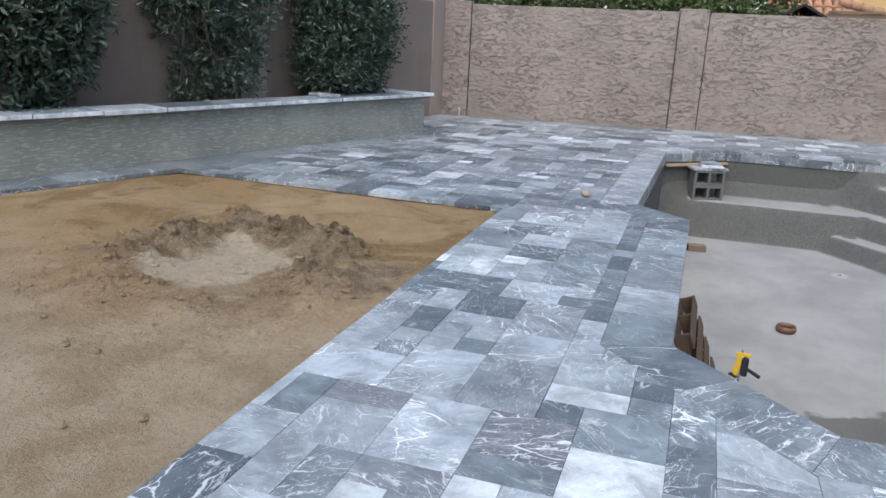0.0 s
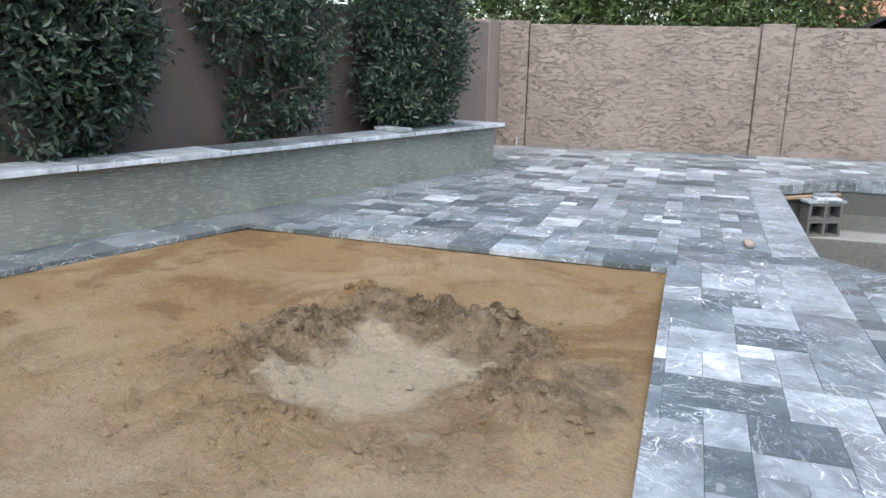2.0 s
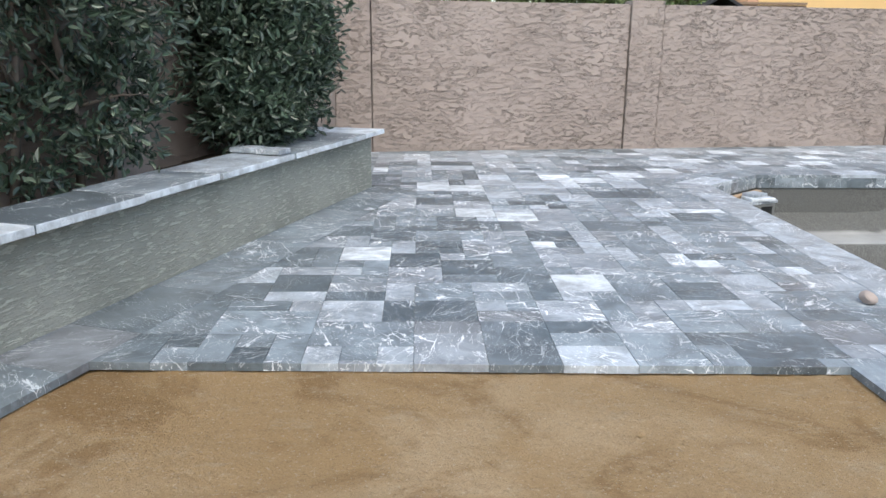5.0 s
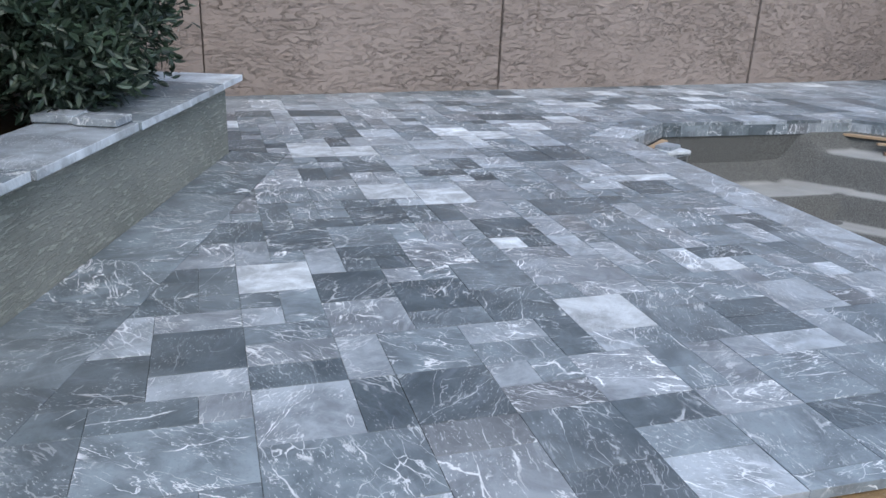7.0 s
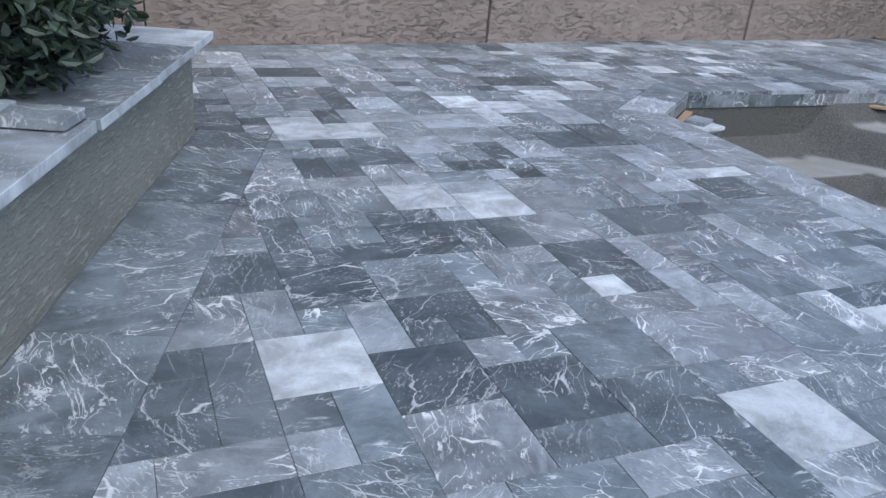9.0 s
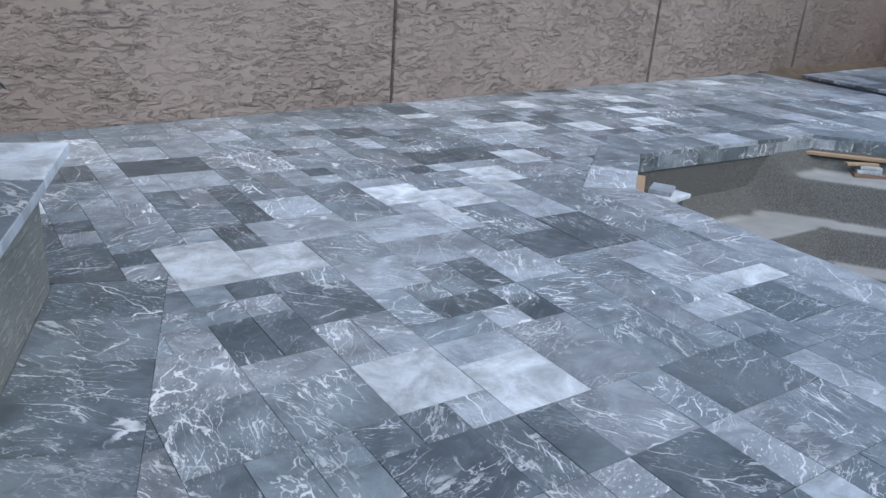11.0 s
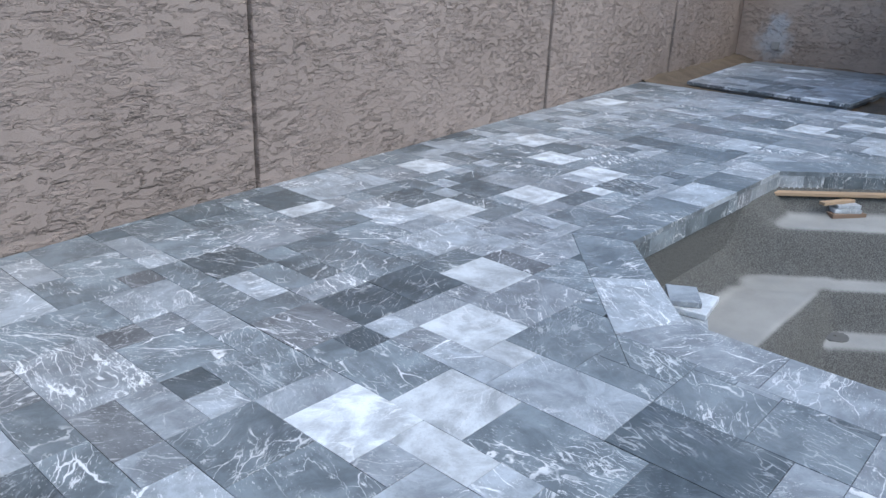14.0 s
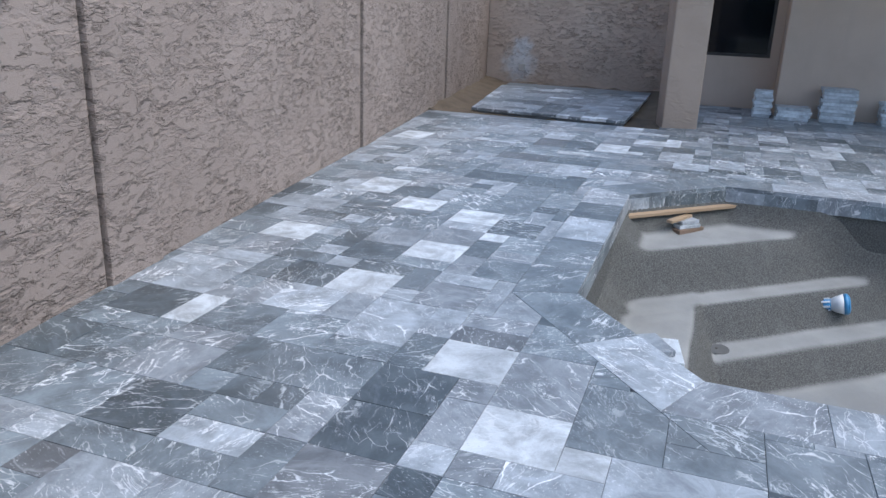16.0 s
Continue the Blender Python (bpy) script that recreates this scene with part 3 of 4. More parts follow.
pool = thing("swimming_pool", pose(0, 0, 0), "empty grey concrete swimming pool shell with corner steps", "swimming pool", kind="structure")
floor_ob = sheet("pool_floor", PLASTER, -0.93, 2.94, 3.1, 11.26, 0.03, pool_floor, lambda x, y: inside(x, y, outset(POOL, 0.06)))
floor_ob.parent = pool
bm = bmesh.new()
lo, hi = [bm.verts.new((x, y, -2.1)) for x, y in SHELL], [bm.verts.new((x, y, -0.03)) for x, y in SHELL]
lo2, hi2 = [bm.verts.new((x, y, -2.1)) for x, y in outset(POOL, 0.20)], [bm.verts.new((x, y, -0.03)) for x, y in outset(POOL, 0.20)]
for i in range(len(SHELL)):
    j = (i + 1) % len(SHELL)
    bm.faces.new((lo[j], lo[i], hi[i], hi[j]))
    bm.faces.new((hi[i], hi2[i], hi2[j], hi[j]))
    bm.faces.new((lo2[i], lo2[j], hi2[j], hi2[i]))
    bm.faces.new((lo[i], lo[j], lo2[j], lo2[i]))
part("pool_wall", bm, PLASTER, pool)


# ---- planter ----
planter = thing("planter", planter_frame(), "raised planter with grey-green scratch-coat mortar and grey marble caps", "planter")


def mortar_slab(x0, x1, y0, y1, z0, z1):
    """A hand-floated wall: the face is slightly uneven."""
    bm = bmesh.new()
    nx, nz = max(2, int((x1 - x0) / 0.06)), max(2, int((z1 - z0) / 0.06))
    ny = max(1, int((y1 - y0) / 0.06))
    box(bm, x0, x1, y0, y1, z0, z1)
    bmesh.ops.subdivide_edges(bm, edges=[e for e in bm.edges if abs(e.verts[0].co.x - e.verts[1].co.x) > 0.1], cuts=min(nx, 120), use_grid_fill=True)
    for v in bm.verts:
        if v.co.y > y1 - 1e-4:
            v.co.y += 0.006 * noise.noise((v.co.x * 1.3, v.co.z * 2, 2.0))
    return bm


part("front_wall", mortar_slab(0.0, 10.5, -0.20, 0.0, -0.12, 0.475), MORTAR, planter)
part("end_wall", boxed(0.0, 0.2, -1.02, -0.203, -0.12, 0.475), MORTAR, planter)
bm = bmesh.new()
rng = random.Random(5)
nx, ny = 100, 10
grid = [[bm.verts.new((0.15 + 10.35 * i / nx, -0.18 - (1.0 - 0.085 * (0.15 + 10.35 * i / nx)) * j / ny, 0.41 + 0.03 * noise.fractal((i * 0.3, j * 0.5, 0), 0.8, 2.0, 4))) for j in range(ny + 1)] for i in range(nx + 1)]
for i in range(nx):
    for j in range(ny):
        bm.faces.new((grid[i][j], grid[i][j + 1], grid[i + 1][j + 1], grid[i + 1][j]))
part("planting_soil", bm, SOIL, planter, "dark dry planting soil")


def slab_mesh(name, l, w, h, mat, chip=0.006, edge=None):
    bm = boxed(-l / 2, l / 2, -w / 2, w / 2, 0.0, h, bevel=chip)
    if edge:  # the front edge takes a second material, apart from the top
        bm.normal_update()
        for f in bm.faces:
            f.material_index = int(f.normal.y > 0.4)
    me = bpy.data.meshes.new(name)
    bm.to_mesh(me)
    bm.free()
    me.materials.append(mat)
    if edge:
        me.materials.append(edge)
    return me


def slab(name, me, parent, m):
    ob = new(name, me)
    ob.parent = parent
    ob.matrix_parent_inverse = Matrix.Identity(4)
    ob.matrix_basis = m
    return ob


tones = ["white", "mid", "mid", "pale", "mid", "dark", "white", "mid", "pale", "dark", "mid", "white", "mid", "pale", "mid", "pale", "white"]
edges = [-0.085, 0.36, 0.95, 1.66, 2.57, 3.28, 3.98, 4.60, 5.21, 5.82, 6.43, 7.04, 7.65, 8.26, 8.87, 9.48, 10.1, 10.5]
for a, b, tone in zip(edges, edges[1:], tones):
    me = slab_mesh("cap_slab", b - a - 0.006, 0.425, 0.040, PIECE[tone], 0.005, PIECE["white"])
    slab("cap_slab", me, planter, pose((a + b) / 2, -0.115 + rng.uniform(-0.016, 0.016), 0.478 + rng.uniform(0, 0.005), rng.uniform(-0.4, 0.4), 0, rng.uniform(-0.5, 0.5)))
for a, b, tone in ((0.335, 0.72, "white"), (0.726, 1.03, "pale")):
    me = slab_mesh("cap_slab", b - a - 0.006, 0.44, 0.044, PIECE[tone])
    slab("cap_slab", me, planter, pose(0.135, -(a + b) / 2, 0.476, 0, 0, 90))
for du, do, rz, l, tone in ((1.71, -0.245, 92, 0.19, "pale"), (1.74, -0.035, 88, 0.20, "pale")):
    ob = new("loose_paver", slab_mesh("loose_paver", l, 0.16, 0.035, PIECE[tone]))
    ob.matrix_world = planter_frame() @ pose(du, do, 0.5245, 0, 0, rz)
    tagged(ob, "loose cut offcut of grey marble lying on the cap", "paver", "loose offcuts on the planter")

# crumbs of sand and small stones thrown out round the heap
rng = random.Random(9)
cv, cf = [], []
for k in range(1500):
    a, r = rng.uniform(0, math.tau), abs(rng.gauss(0.80, 0.30))
    x, y = HEAP[0] + math.cos(a) * r, HEAP[1] + math.sin(a) * r - (0.25 if rng.random() < 0.4 else 0)
    if k > 1000:
        x, y = rng.uniform(-5.0, -1.9), rng.uniform(0.6, 4.6)
    if x > SAND_X - 0.05 or y > SAND_Y - 0.1 or not on_sand(x - 0.1, y):
        continue
    s = rng.uniform(0.003, 0.009) if rng.random() < 0.90 else rng.uniform(0.010, 0.022)
    b = len(cv)
    z = sand_height(x, y) + s * 0.4
    turn = rng.uniform(0, 6)
    pts = [(1, 0, 0), (0.3, 0.95, 0.1), (-0.8, 0.55, -0.1), (-0.75, -0.6, 0.15), (0.35, -0.9, 0), (0.05, 0.1, 0.85), (0, 0, -0.7)]
    for px, py, pz in pts:
        q = s * rng.uniform(0.75, 1.2)
        cv.append((x + q * (px * math.cos(turn) - py * math.sin(turn)), y + q * (px * math.sin(turn) + py * math.cos(turn)), z + q * pz))
    for i in range(5):
        j = (i + 1) % 5
        cf += [(b + i, b + j, b + 5), (b + j, b + i, b + 6)]
# broken clods of damp sand on the crests
bm = bmesh.new()
bmesh.ops.create_icosphere(bm, subdivisions=2, radius=1.0)
ball = [v.co.copy() for v in bm.verts]
ball_faces = [tuple(v.index for v in f.verts) for f in bm.faces]
bm.free()
for k in range(520):
    hx, hy, h, reach = HUMPS[rng.randrange(10)]
    x, y = rng.gauss(hx, reach * 0.62), rng.gauss(hy, reach * 0.62)
    s = rng.uniform(0.006, 0.015) if rng.random() < 0.80 else rng.uniform(0.015, 0.027)
    z = sand_height(x, y) + s * rng.uniform(-0.35, 0.10)
    b, seed, flat = len(cv), rng.uniform(0, 90), rng.uniform(0.55, 0.85)
    for v in ball:
        q = s * (1 + 0.75 * noise.noise((v.x * 1.7 + seed, v.y * 1.7, v.z * 1.7)) + 0.30 * noise.noise((v.x * 4 + seed, v.y * 4, v.z * 4)))
        cv.append((x + q * v.x * 1.15, y + q * v.y, z + q * v.z * flat))
    cf += [tuple(b + a for a in f) for f in ball_faces]
me = bpy.data.meshes.new("sand_crumbs")
me.from_pydata(cv, [], cf)
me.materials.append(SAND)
tagged(new("sand_crumbs", me), "loose crumbs and pebbles scattered over the sand", "pebbles", kind="stuff")


# ---- house corner with its covered patio ----
house = thing("house", pose(0, 0, 0), "taupe stuccoed house corner under a covered patio", "house")
WIN_X, HOUSE_X = 8.20, 7.62


def window_wall(bm, x0, x1, y0, y1, z1, wy0, wy1, wz0, wz1):
    """A wall along y with a window opening through it."""
    box(bm, x0, x1, y0, wy0, -0.1, z1)
    box(bm, x0, x1, wy1, y1, -0.1, z1)
    box(bm, x0, x1, wy0, wy1, -0.1, wz0)
    box(bm, x0, x1, wy0, wy1, wz1, z1)


bm = bmesh.new()
window_wall(bm, WIN_X, WIN_X + 0.2, 9.90, 11.30, 3.0, 10.02, 10.95, 0.70, 2.1)
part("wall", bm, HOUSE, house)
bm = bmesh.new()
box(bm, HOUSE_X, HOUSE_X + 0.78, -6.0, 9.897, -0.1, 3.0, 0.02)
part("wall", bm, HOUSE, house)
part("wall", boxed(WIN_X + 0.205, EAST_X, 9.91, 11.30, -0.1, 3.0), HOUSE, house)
win = part("window", boxed(WIN_X + 0.08, WIN_X + 0.10, 10.06, 10.91, 0.74, 2.06), GLASS, house, "dark reflecting window pane")
for y0, y1, z0, z1 in ((10.02, 10.06, 0.70, 2.1), (10.91, 10.95, 0.70, 2.1), (10.06, 10.91, 0.70, 0.74), (10.06, 10.91, 2.06, 2.1)):
    part("window_frame", boxed(WIN_X + 0.05, WIN_X + 0.13, y0, y1, z0, z1), FRAME_DARK, win)
part("patio_roof", boxed(5.60, EAST_X, -6.0, 11.34, 3.0, 3.12), WHITEROOF, house, "pale patio ceiling slab")
bm = bmesh.new()
box(bm, -0.20, 0.20, -0.20, 0.20, -0.05, 3.0, 0.018)
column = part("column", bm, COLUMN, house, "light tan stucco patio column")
column.matrix_basis = pose(5.90, 11.04, 0, 0, 0, 15)

# ---- shrubs and trees ----
def leaves(name, mat, spots, normals, size, seed, parent=None, fold=0.25):
    """Many small folded leaves, each a pair of quads on a short stalk."""
    rs = np.random.RandomState(seed)
    n = len(spots)
    out = normals / (np.linalg.norm(normals, axis=1, keepdims=True) + 1e-9)
    way = out * 0.7 + rs.normal(0, 0.55, (n, 3)) + [0, 0, 0.12]
    way /= np.linalg.norm(way, axis=1, keepdims=True)
    side = np.cross(way, out + rs.normal(0, 0.6, (n, 3)))
    side /= np.linalg.norm(side, axis=1, keepdims=True) + 1e-9
    nor = np.cross(side, way)
    l = (size * rs.uniform(0.65, 1.3, n))[:, None]
    w = l * rs.uniform(0.14, 0.21, n)[:, None]
    base, tip = spots, spots + way * l - nor * l * 0.12
    m1 = spots + way * l * 0.35
    m2 = spots + way * l * 0.72
    quad = np.stack([base, m1 + side * w + nor * w * fold, m2 + side * w * 0.85 + nor * w * fold - nor * l * 0.04, tip, m2 - side * w * 0.85 + nor * w * fold - nor * l * 0.04, m1 - side * w + nor * w * fold], 1)
    verts = quad.reshape(-1, 3)
    k = np.arange(n)[:, None] * 6
    faces = np.concatenate([k + [0, 1, 2, 3], k + [0, 3, 4, 5]], 0)
    me = bpy.data.meshes.new(name)
    me.from_pydata(verts.tolist(), [], faces.tolist())
    me.materials.append(mat)
    ob = new(name, me)
    if parent:
        ob.parent = parent
    return ob


def shrub(m, lobes, trunks, count, size, seed, label, thin=0.0, mat=LEAF, name="shrub"):
    """lobes: (x, y, z, rx, ry, rz) clumps that make up the crown; trunks: lists of points."""
    rs = np.random.RandomState(seed)
    top = thing(name, m, label, name)
    for pts in trunks:
        bm = bmesh.new()
        tube(bm, pts, [0.026 * (1 - 0.6 * i / len(pts)) for i in range(len(pts))], 7)
        # side limbs reach out into the crown
        for i in range(1, len(pts)):
            for s in range(3):
                a = Vector(pts[i])
                g = Vector((rs.normal(), rs.normal() * 0.6, rs.uniform(0.2, 1.0))).normalized() * rs.uniform(0.25, 0.5)
                tube(bm, [a, a + g * 0.5 + Vector((0, 0, 0.03)), a + g], [0.011, 0.008, 0.003], 5)
        part("stem", bm, BARK, top)
    vol = np.array([l[3] * l[4] + l[4] * l[5] + l[3] * l[5] for l in lobes])
    spots, normals = [], []
    for l, share in zip(lobes, vol / vol.sum()):
        n = int(count * share / 7)
        v = rs.normal(0, 1, (n, 3))
        v /= np.linalg.norm(v, axis=1, keepdims=True)
        r = 1 - np.abs(rs.normal(0, 0.20, n))
        bulge = np.array([1 + 0.36 * noise.noise((p[0] * 2.8 + seed, p[1] * 2.5, p[2] * 2.5)) for p in v])
        c = v * (r * bulge)[:, None] * np.array(l[3:]) + np.array(l[:3])
        if thin:
            keep = np.array([noise.noise((p[0] * 4, p[1] * 4, p[2] * 4 + seed)) > thin - 0.55 for p in c])
            c, v = c[keep], v[keep]
        # a spray of seven leaves at the end of each twig
        spots.append(np.repeat(c, 7, 0) + rs.normal(0, size * 0.55, (len(c) * 7, 3)))
        normals.append(np.repeat(v / np.array(l[3:]), 7, 0))
    leaves("crown", mat, np.concatenate(spots), np.concatenate(normals), size, seed, top)["kind"] = "stuff"
    return top


def shrub_frame(u, off=-0.55):
    return planter_frame(u, off, 0.41)


shrub(shrub_frame(4.95), [(0.1, 0.0, 0.62, 0.70, 0.42, 0.62), (0.15, -0.02, 1.35, 0.82, 0.45, 0.68), (-0.1, 0.05, 0.95, 0.62, 0.45, 0.55), (0.3, 0, 2.0, 0.6, 0.4, 0.5)],
      [[(0, 0, -0.02), (0.03, 0.0, 0.6), (0.1, 0, 1.3)], [(0.35, -0.05, -0.02), (0.3, 0, 0.7), (0.2, 0, 1.5)]], 25000, 0.080, 11, "dense dark green broad-leaved shrub in the raised planter")
shrub(shrub_frame(2.98), [(0.14, 0.0, 1.60, 0.95, 0.40, 0.62), (-0.25, 0.02, 1.05, 0.55, 0.36, 0.46), (0.32, 0, 1.15, 0.55, 0.36, 0.40), (-0.22, 0.04, 0.50, 0.40, 0.28, 0.36), (0.32, 0, 0.34, 0.22, 0.20, 0.30), (0.2, 0, 2.1, 0.7, 0.38, 0.45)],
      [[(0.0, 0, -0.02), (0.0, 0.02, 0.5), (0.15, 0.0, 1.2), (0.2, 0, 1.7)], [(0.42, -0.05, -0.02), (0.36, 0, 0.6), (0.3, 0, 1.3)]], 18000, 0.068, 23, "leggy green shrub, thin at its foot, in the raised planter", 0.42)
shrub(shrub_frame(1.0), [(0.05, 0.08, 0.66, 0.72, 0.46, 0.62), (0.05, 0.0, 1.45, 0.78, 0.44, 0.70), (-0.10, 0.10, 1.0, 0.70, 0.46, 0.6), (0.1, 0, 2.1, 0.6, 0.38, 0.45), (0.35, 0.16, 0.38, 0.40, 0.34, 0.34)],
      [[(0.2, 0, -0.02), (0.18, 0.0, 0.6), (0.1, 0, 1.3)], [(-0.2, -0.05, -0.02), (-0.15, 0, 0.7), (-0.1, 0, 1.5)]], 25000, 0.068, 37, "dense blue-green shrub at the end of the raised planter")
shrub(shrub_frame(7.3), [(0.1, 0.0, 0.62, 0.70, 0.42, 0.62), (0.15, -0.02, 1.35, 0.82, 0.45, 0.68)], [[(0, 0, -0.02), (0.03, 0.0, 0.6), (0.1, 0, 1.3)]], 10000, 0.08, 41, "dense dark green broad-leaved shrub in the raised planter")

HEDGES = [(-7.4, 16.4, 55, 1.15), (-5.6, 16.0, 51, 1.0), (-4.1, 15.7, 57, 0.95), (-2.7, 15.8, 52, 1.05), (-1.3, 15.6, 53, 1.0), (0.05, 15.9, 56, 0.9), (-3.4, 17.4, 58, 1.15), (-0.9, 17.6, 59, 1.1)]
for x, y, seed, k in HEDGES:
    shrub(pose(x, y, -0.12), [(0, 0, 2.0 * k, 1.15, 0.8, 0.9), (-0.4, 0, 2.9 * k, 1.1, 0.8, 0.9), (0.45, 0.1, 3.2 * k, 1.0, 0.8, 0.9), (0.1, 0, 1.3, 1.1, 0.7, 0.9), (-0.5, -0.2, 2.2 * k, 0.8, 0.6, 0.7)],
          [[(0, 0, -0.02), (0.05, 0, 1.2), (0.1, 0, 2.6)], [(0.4, 0.1, -0.02), (0.45, 0, 1.3), (0.5, 0, 2.8)]], 9500, 0.11, seed, "tall leafy green tree behind the garden wall", 0.25, LEAF_FAR, "tree")

# ---- neighbour's buildings ----
neighbour = thing("neighbour_house", pose(1.3, 19.6, -0.12), "neighbouring house with ochre render and clay tile roof", "house")
part("wall", boxed(0.0, 13.0, 0.0, 0.3, 0.0, 6.0), OCHRE, neighbour)
part("wall", boxed(0.0, 0.3, 0.305, 8.0, 0.0, 6.0), OCHRE, neighbour)
part("roof", boxed(-0.5, 13.5, -0.6, 8.5, 6.0, 6.2), ROOF, neighbour)
porch = part("porch_roof", boxed(-0.75, 0.62, -0.05, 1.85, -0.06, 0.0), WOOD_OLD, neighbour, "clay barrel tiled porch roof")
porch.matrix_basis = pose(0.0, -1.95, 2.02, 31, 0, 0)
for i in range(8):
    bm = bmesh.new()
    for j in range(6):
        tube(bm, [(-0.68 + i * 0.175, -0.04 + j * 0.30, 0.045), (-0.68 + i * 0.175, 0.29 + j * 0.30, 0.03)], [0.098, 0.082], 10)
    part("tile_row", bm, ROOF, porch)
ridge = part("ridge_board", boxed(0.55, 1.35, -0.04, 0.04, -0.05, 0.0), BOARD, neighbour)
ridge.matrix_basis = pose(0.0, -1.7, 2.42, 0, 13, 0)
for j in range(4):
    bm = bmesh.new()
    tube(bm, [(0.55 + j * 0.20, 0, 0.07), (0.77 + j * 0.20, 0, 0.055)], [0.085, 0.098], 12)
    part("ridge_tile", bm, ROOF, ridge)

shed = thing("shed", pose(1.0, 15.6, -0.12), "small black shingled gable roof behind the garden wall", "shed")
bm = bmesh.new()
prism(bm, [(-0.36, -0.3), (0.36, -0.3), (0.36, 1.2), (-0.36, 1.2)], 0.0, 1.86)
part("body", bm, SHINGLE, shed)
for s in (-1, 1):
    bm = bmesh.new()
    box(bm, 0.0, 0.52, -0.42, 1.3, -0.025, 0.02, 0.006)
    ob = part("roof", bm, SHINGLE, shed)
    ob.matrix_basis = pose(0, 0, 2.15, 0, 29, 0) if s > 0 else pose(0, 0.88, 2.15, 0, 29, 180)
fence = thing("board_fence", pose(1.5, 16.2, -0.12), "brown timber fence behind the garden wall", "fence")
for i in range(12):
    part("board", boxed(0.0, 1.25, -0.02, 0.02, 0.02 + i * 0.171, 0.185 + i * 0.171), WOOD_OLD, fence)
part("rail", boxed(0.0, 1.25, -0.05, 0.05, 2.075, 2.11), WOOD_OLD, fence)

# ---- things in and by the pool ----
def masonry_block(m):
    b = bmesh.new()
    l, w, h, t = 0.39, 0.19, 0.19, 0.03
    # cells run through from front to back
    for x0, x1 in ((-l / 2, -l / 2 + t), (-t / 2, t / 2), (l / 2 - t, l / 2)):
        box(b, x0, x1, -w / 2, w / 2, t, h - t)
    box(b, -l / 2, l / 2, -w / 2, w / 2, 0, t, 0.004)
    box(b, -l / 2, l / 2, -w / 2, w / 2, h - t, h, 0.004)
    ob = part("concrete_block", b, BLOCK)
    ob.matrix_world = m
    return tagged(ob, "grey hollow concrete block stacked in the pool corner", "concrete block", "stacked blocks")


BX, BY, BZ, BR = -0.23, 10.70, -0.60, 22
for i in range(2):
    masonry_block(pose(BX, BY, BZ + 0.005 + i * 0.193, 0, 0, BR))


def loose_slab(x, y, z, l, w, h, rz, tone="pale", rx=0, ry=0, group="props under the coping", label="loose grey marble offcut propping the coping"):
    ob = new("marble_offcut", slab_mesh("marble_offcut", l, w, h, PIECE[tone]))
    ob.matrix_world = pose(x, y, z, rx, ry, rz)
    return tagged(ob, label, "paver", group)


loose_slab(BX, BY, BZ + 0.388, 0.46, 0.2, 0.032, BR + 3, "pale")
loose_slab(BX + 0.04, BY - 0.02, BZ + 0.421, 0.26, 0.18, 0.03, BR - 12, "white")
loose_slab(BX + 0.02, BY + 0.03, BZ + 0.452, 0.20, 0.15, 0.03, BR + 10, "pale")


def lumber(x, y, z, l, w, h, rz, mat=WOOD, label="raw pine batten wedged under the coping", ry=0, rx=0):
    ob = part("batten", boxed(-l / 2, l / 2, -w / 2, w / 2, 0, h, bevel=0.003), mat)
    ob.matrix_world = pose(x, y, z, rx, ry, rz)
    return tagged(ob, label, "batten")


nw = math.degrees(math.atan2(11.11 - 10.49, 0.71))
lumber(-0.375, 10.775, -0.185, 0.98, 0.06, 0.03, nw)
ne = math.degrees(math.atan2(10.44 - 11.12, 2.80 - 2.14))
lumber(2.44, 10.75, -0.162, 1.22, 0.07, 0.024, ne)
lumber(2.40, 10.72, -0.288, 0.27, 0.18, 0.03, ne + 8, WOOD_OLD, "weathered wood offcut under the prop stack")
loose_slab(2.40, 10.72, -0.257, 0.20, 0.16, 0.03, ne, "white")
loose_slab(2.405, 10.72, -0.226, 0.18, 0.15, 0.028, ne + 5, "white")
lumber(2.34, 10.75, -0.197, 0.30, 0.05, 0.022, ne + 20, WOOD, "raw pine wedge on the prop stack")
lumber(-0.295, 6.30, -0.165, 0.13, 0.08, 0.045, 10, WOOD_OLD, "brown wood block wedged beside the coping")

# pallet leaning against the pool wall below the coping
pallet = thing("pallet", pose(-0.15, 6.28, -0.95, 0, -112, 0), "dark weathered wooden pallet leaning against the pool wall", "pallet")
for z0 in (-0.018, 0.092):
    for i in range(5):
        part("slat", boxed(-0.5 + i * 0.18, -0.40 + i * 0.18, -0.47, 0.47, z0, z0 + 0.017, bevel=0.003), WOOD_DARK, pallet)
for y0 in (-0.45, -0.02, 0.41):
    bm = bmesh.new()
    box(bm, -0.5, 0.32, y0, y0 + 0.04, 0.03, 0.091, 0.003)
    for x0, x1 in ((-0.5, -0.33), (-0.12, 0.12), (0.22, 0.32)):
        box(bm, x0, x1, y0, y0 + 0.04, 0.0, 0.0295)
    part("stringer", bm, WOOD_DARK, pallet)

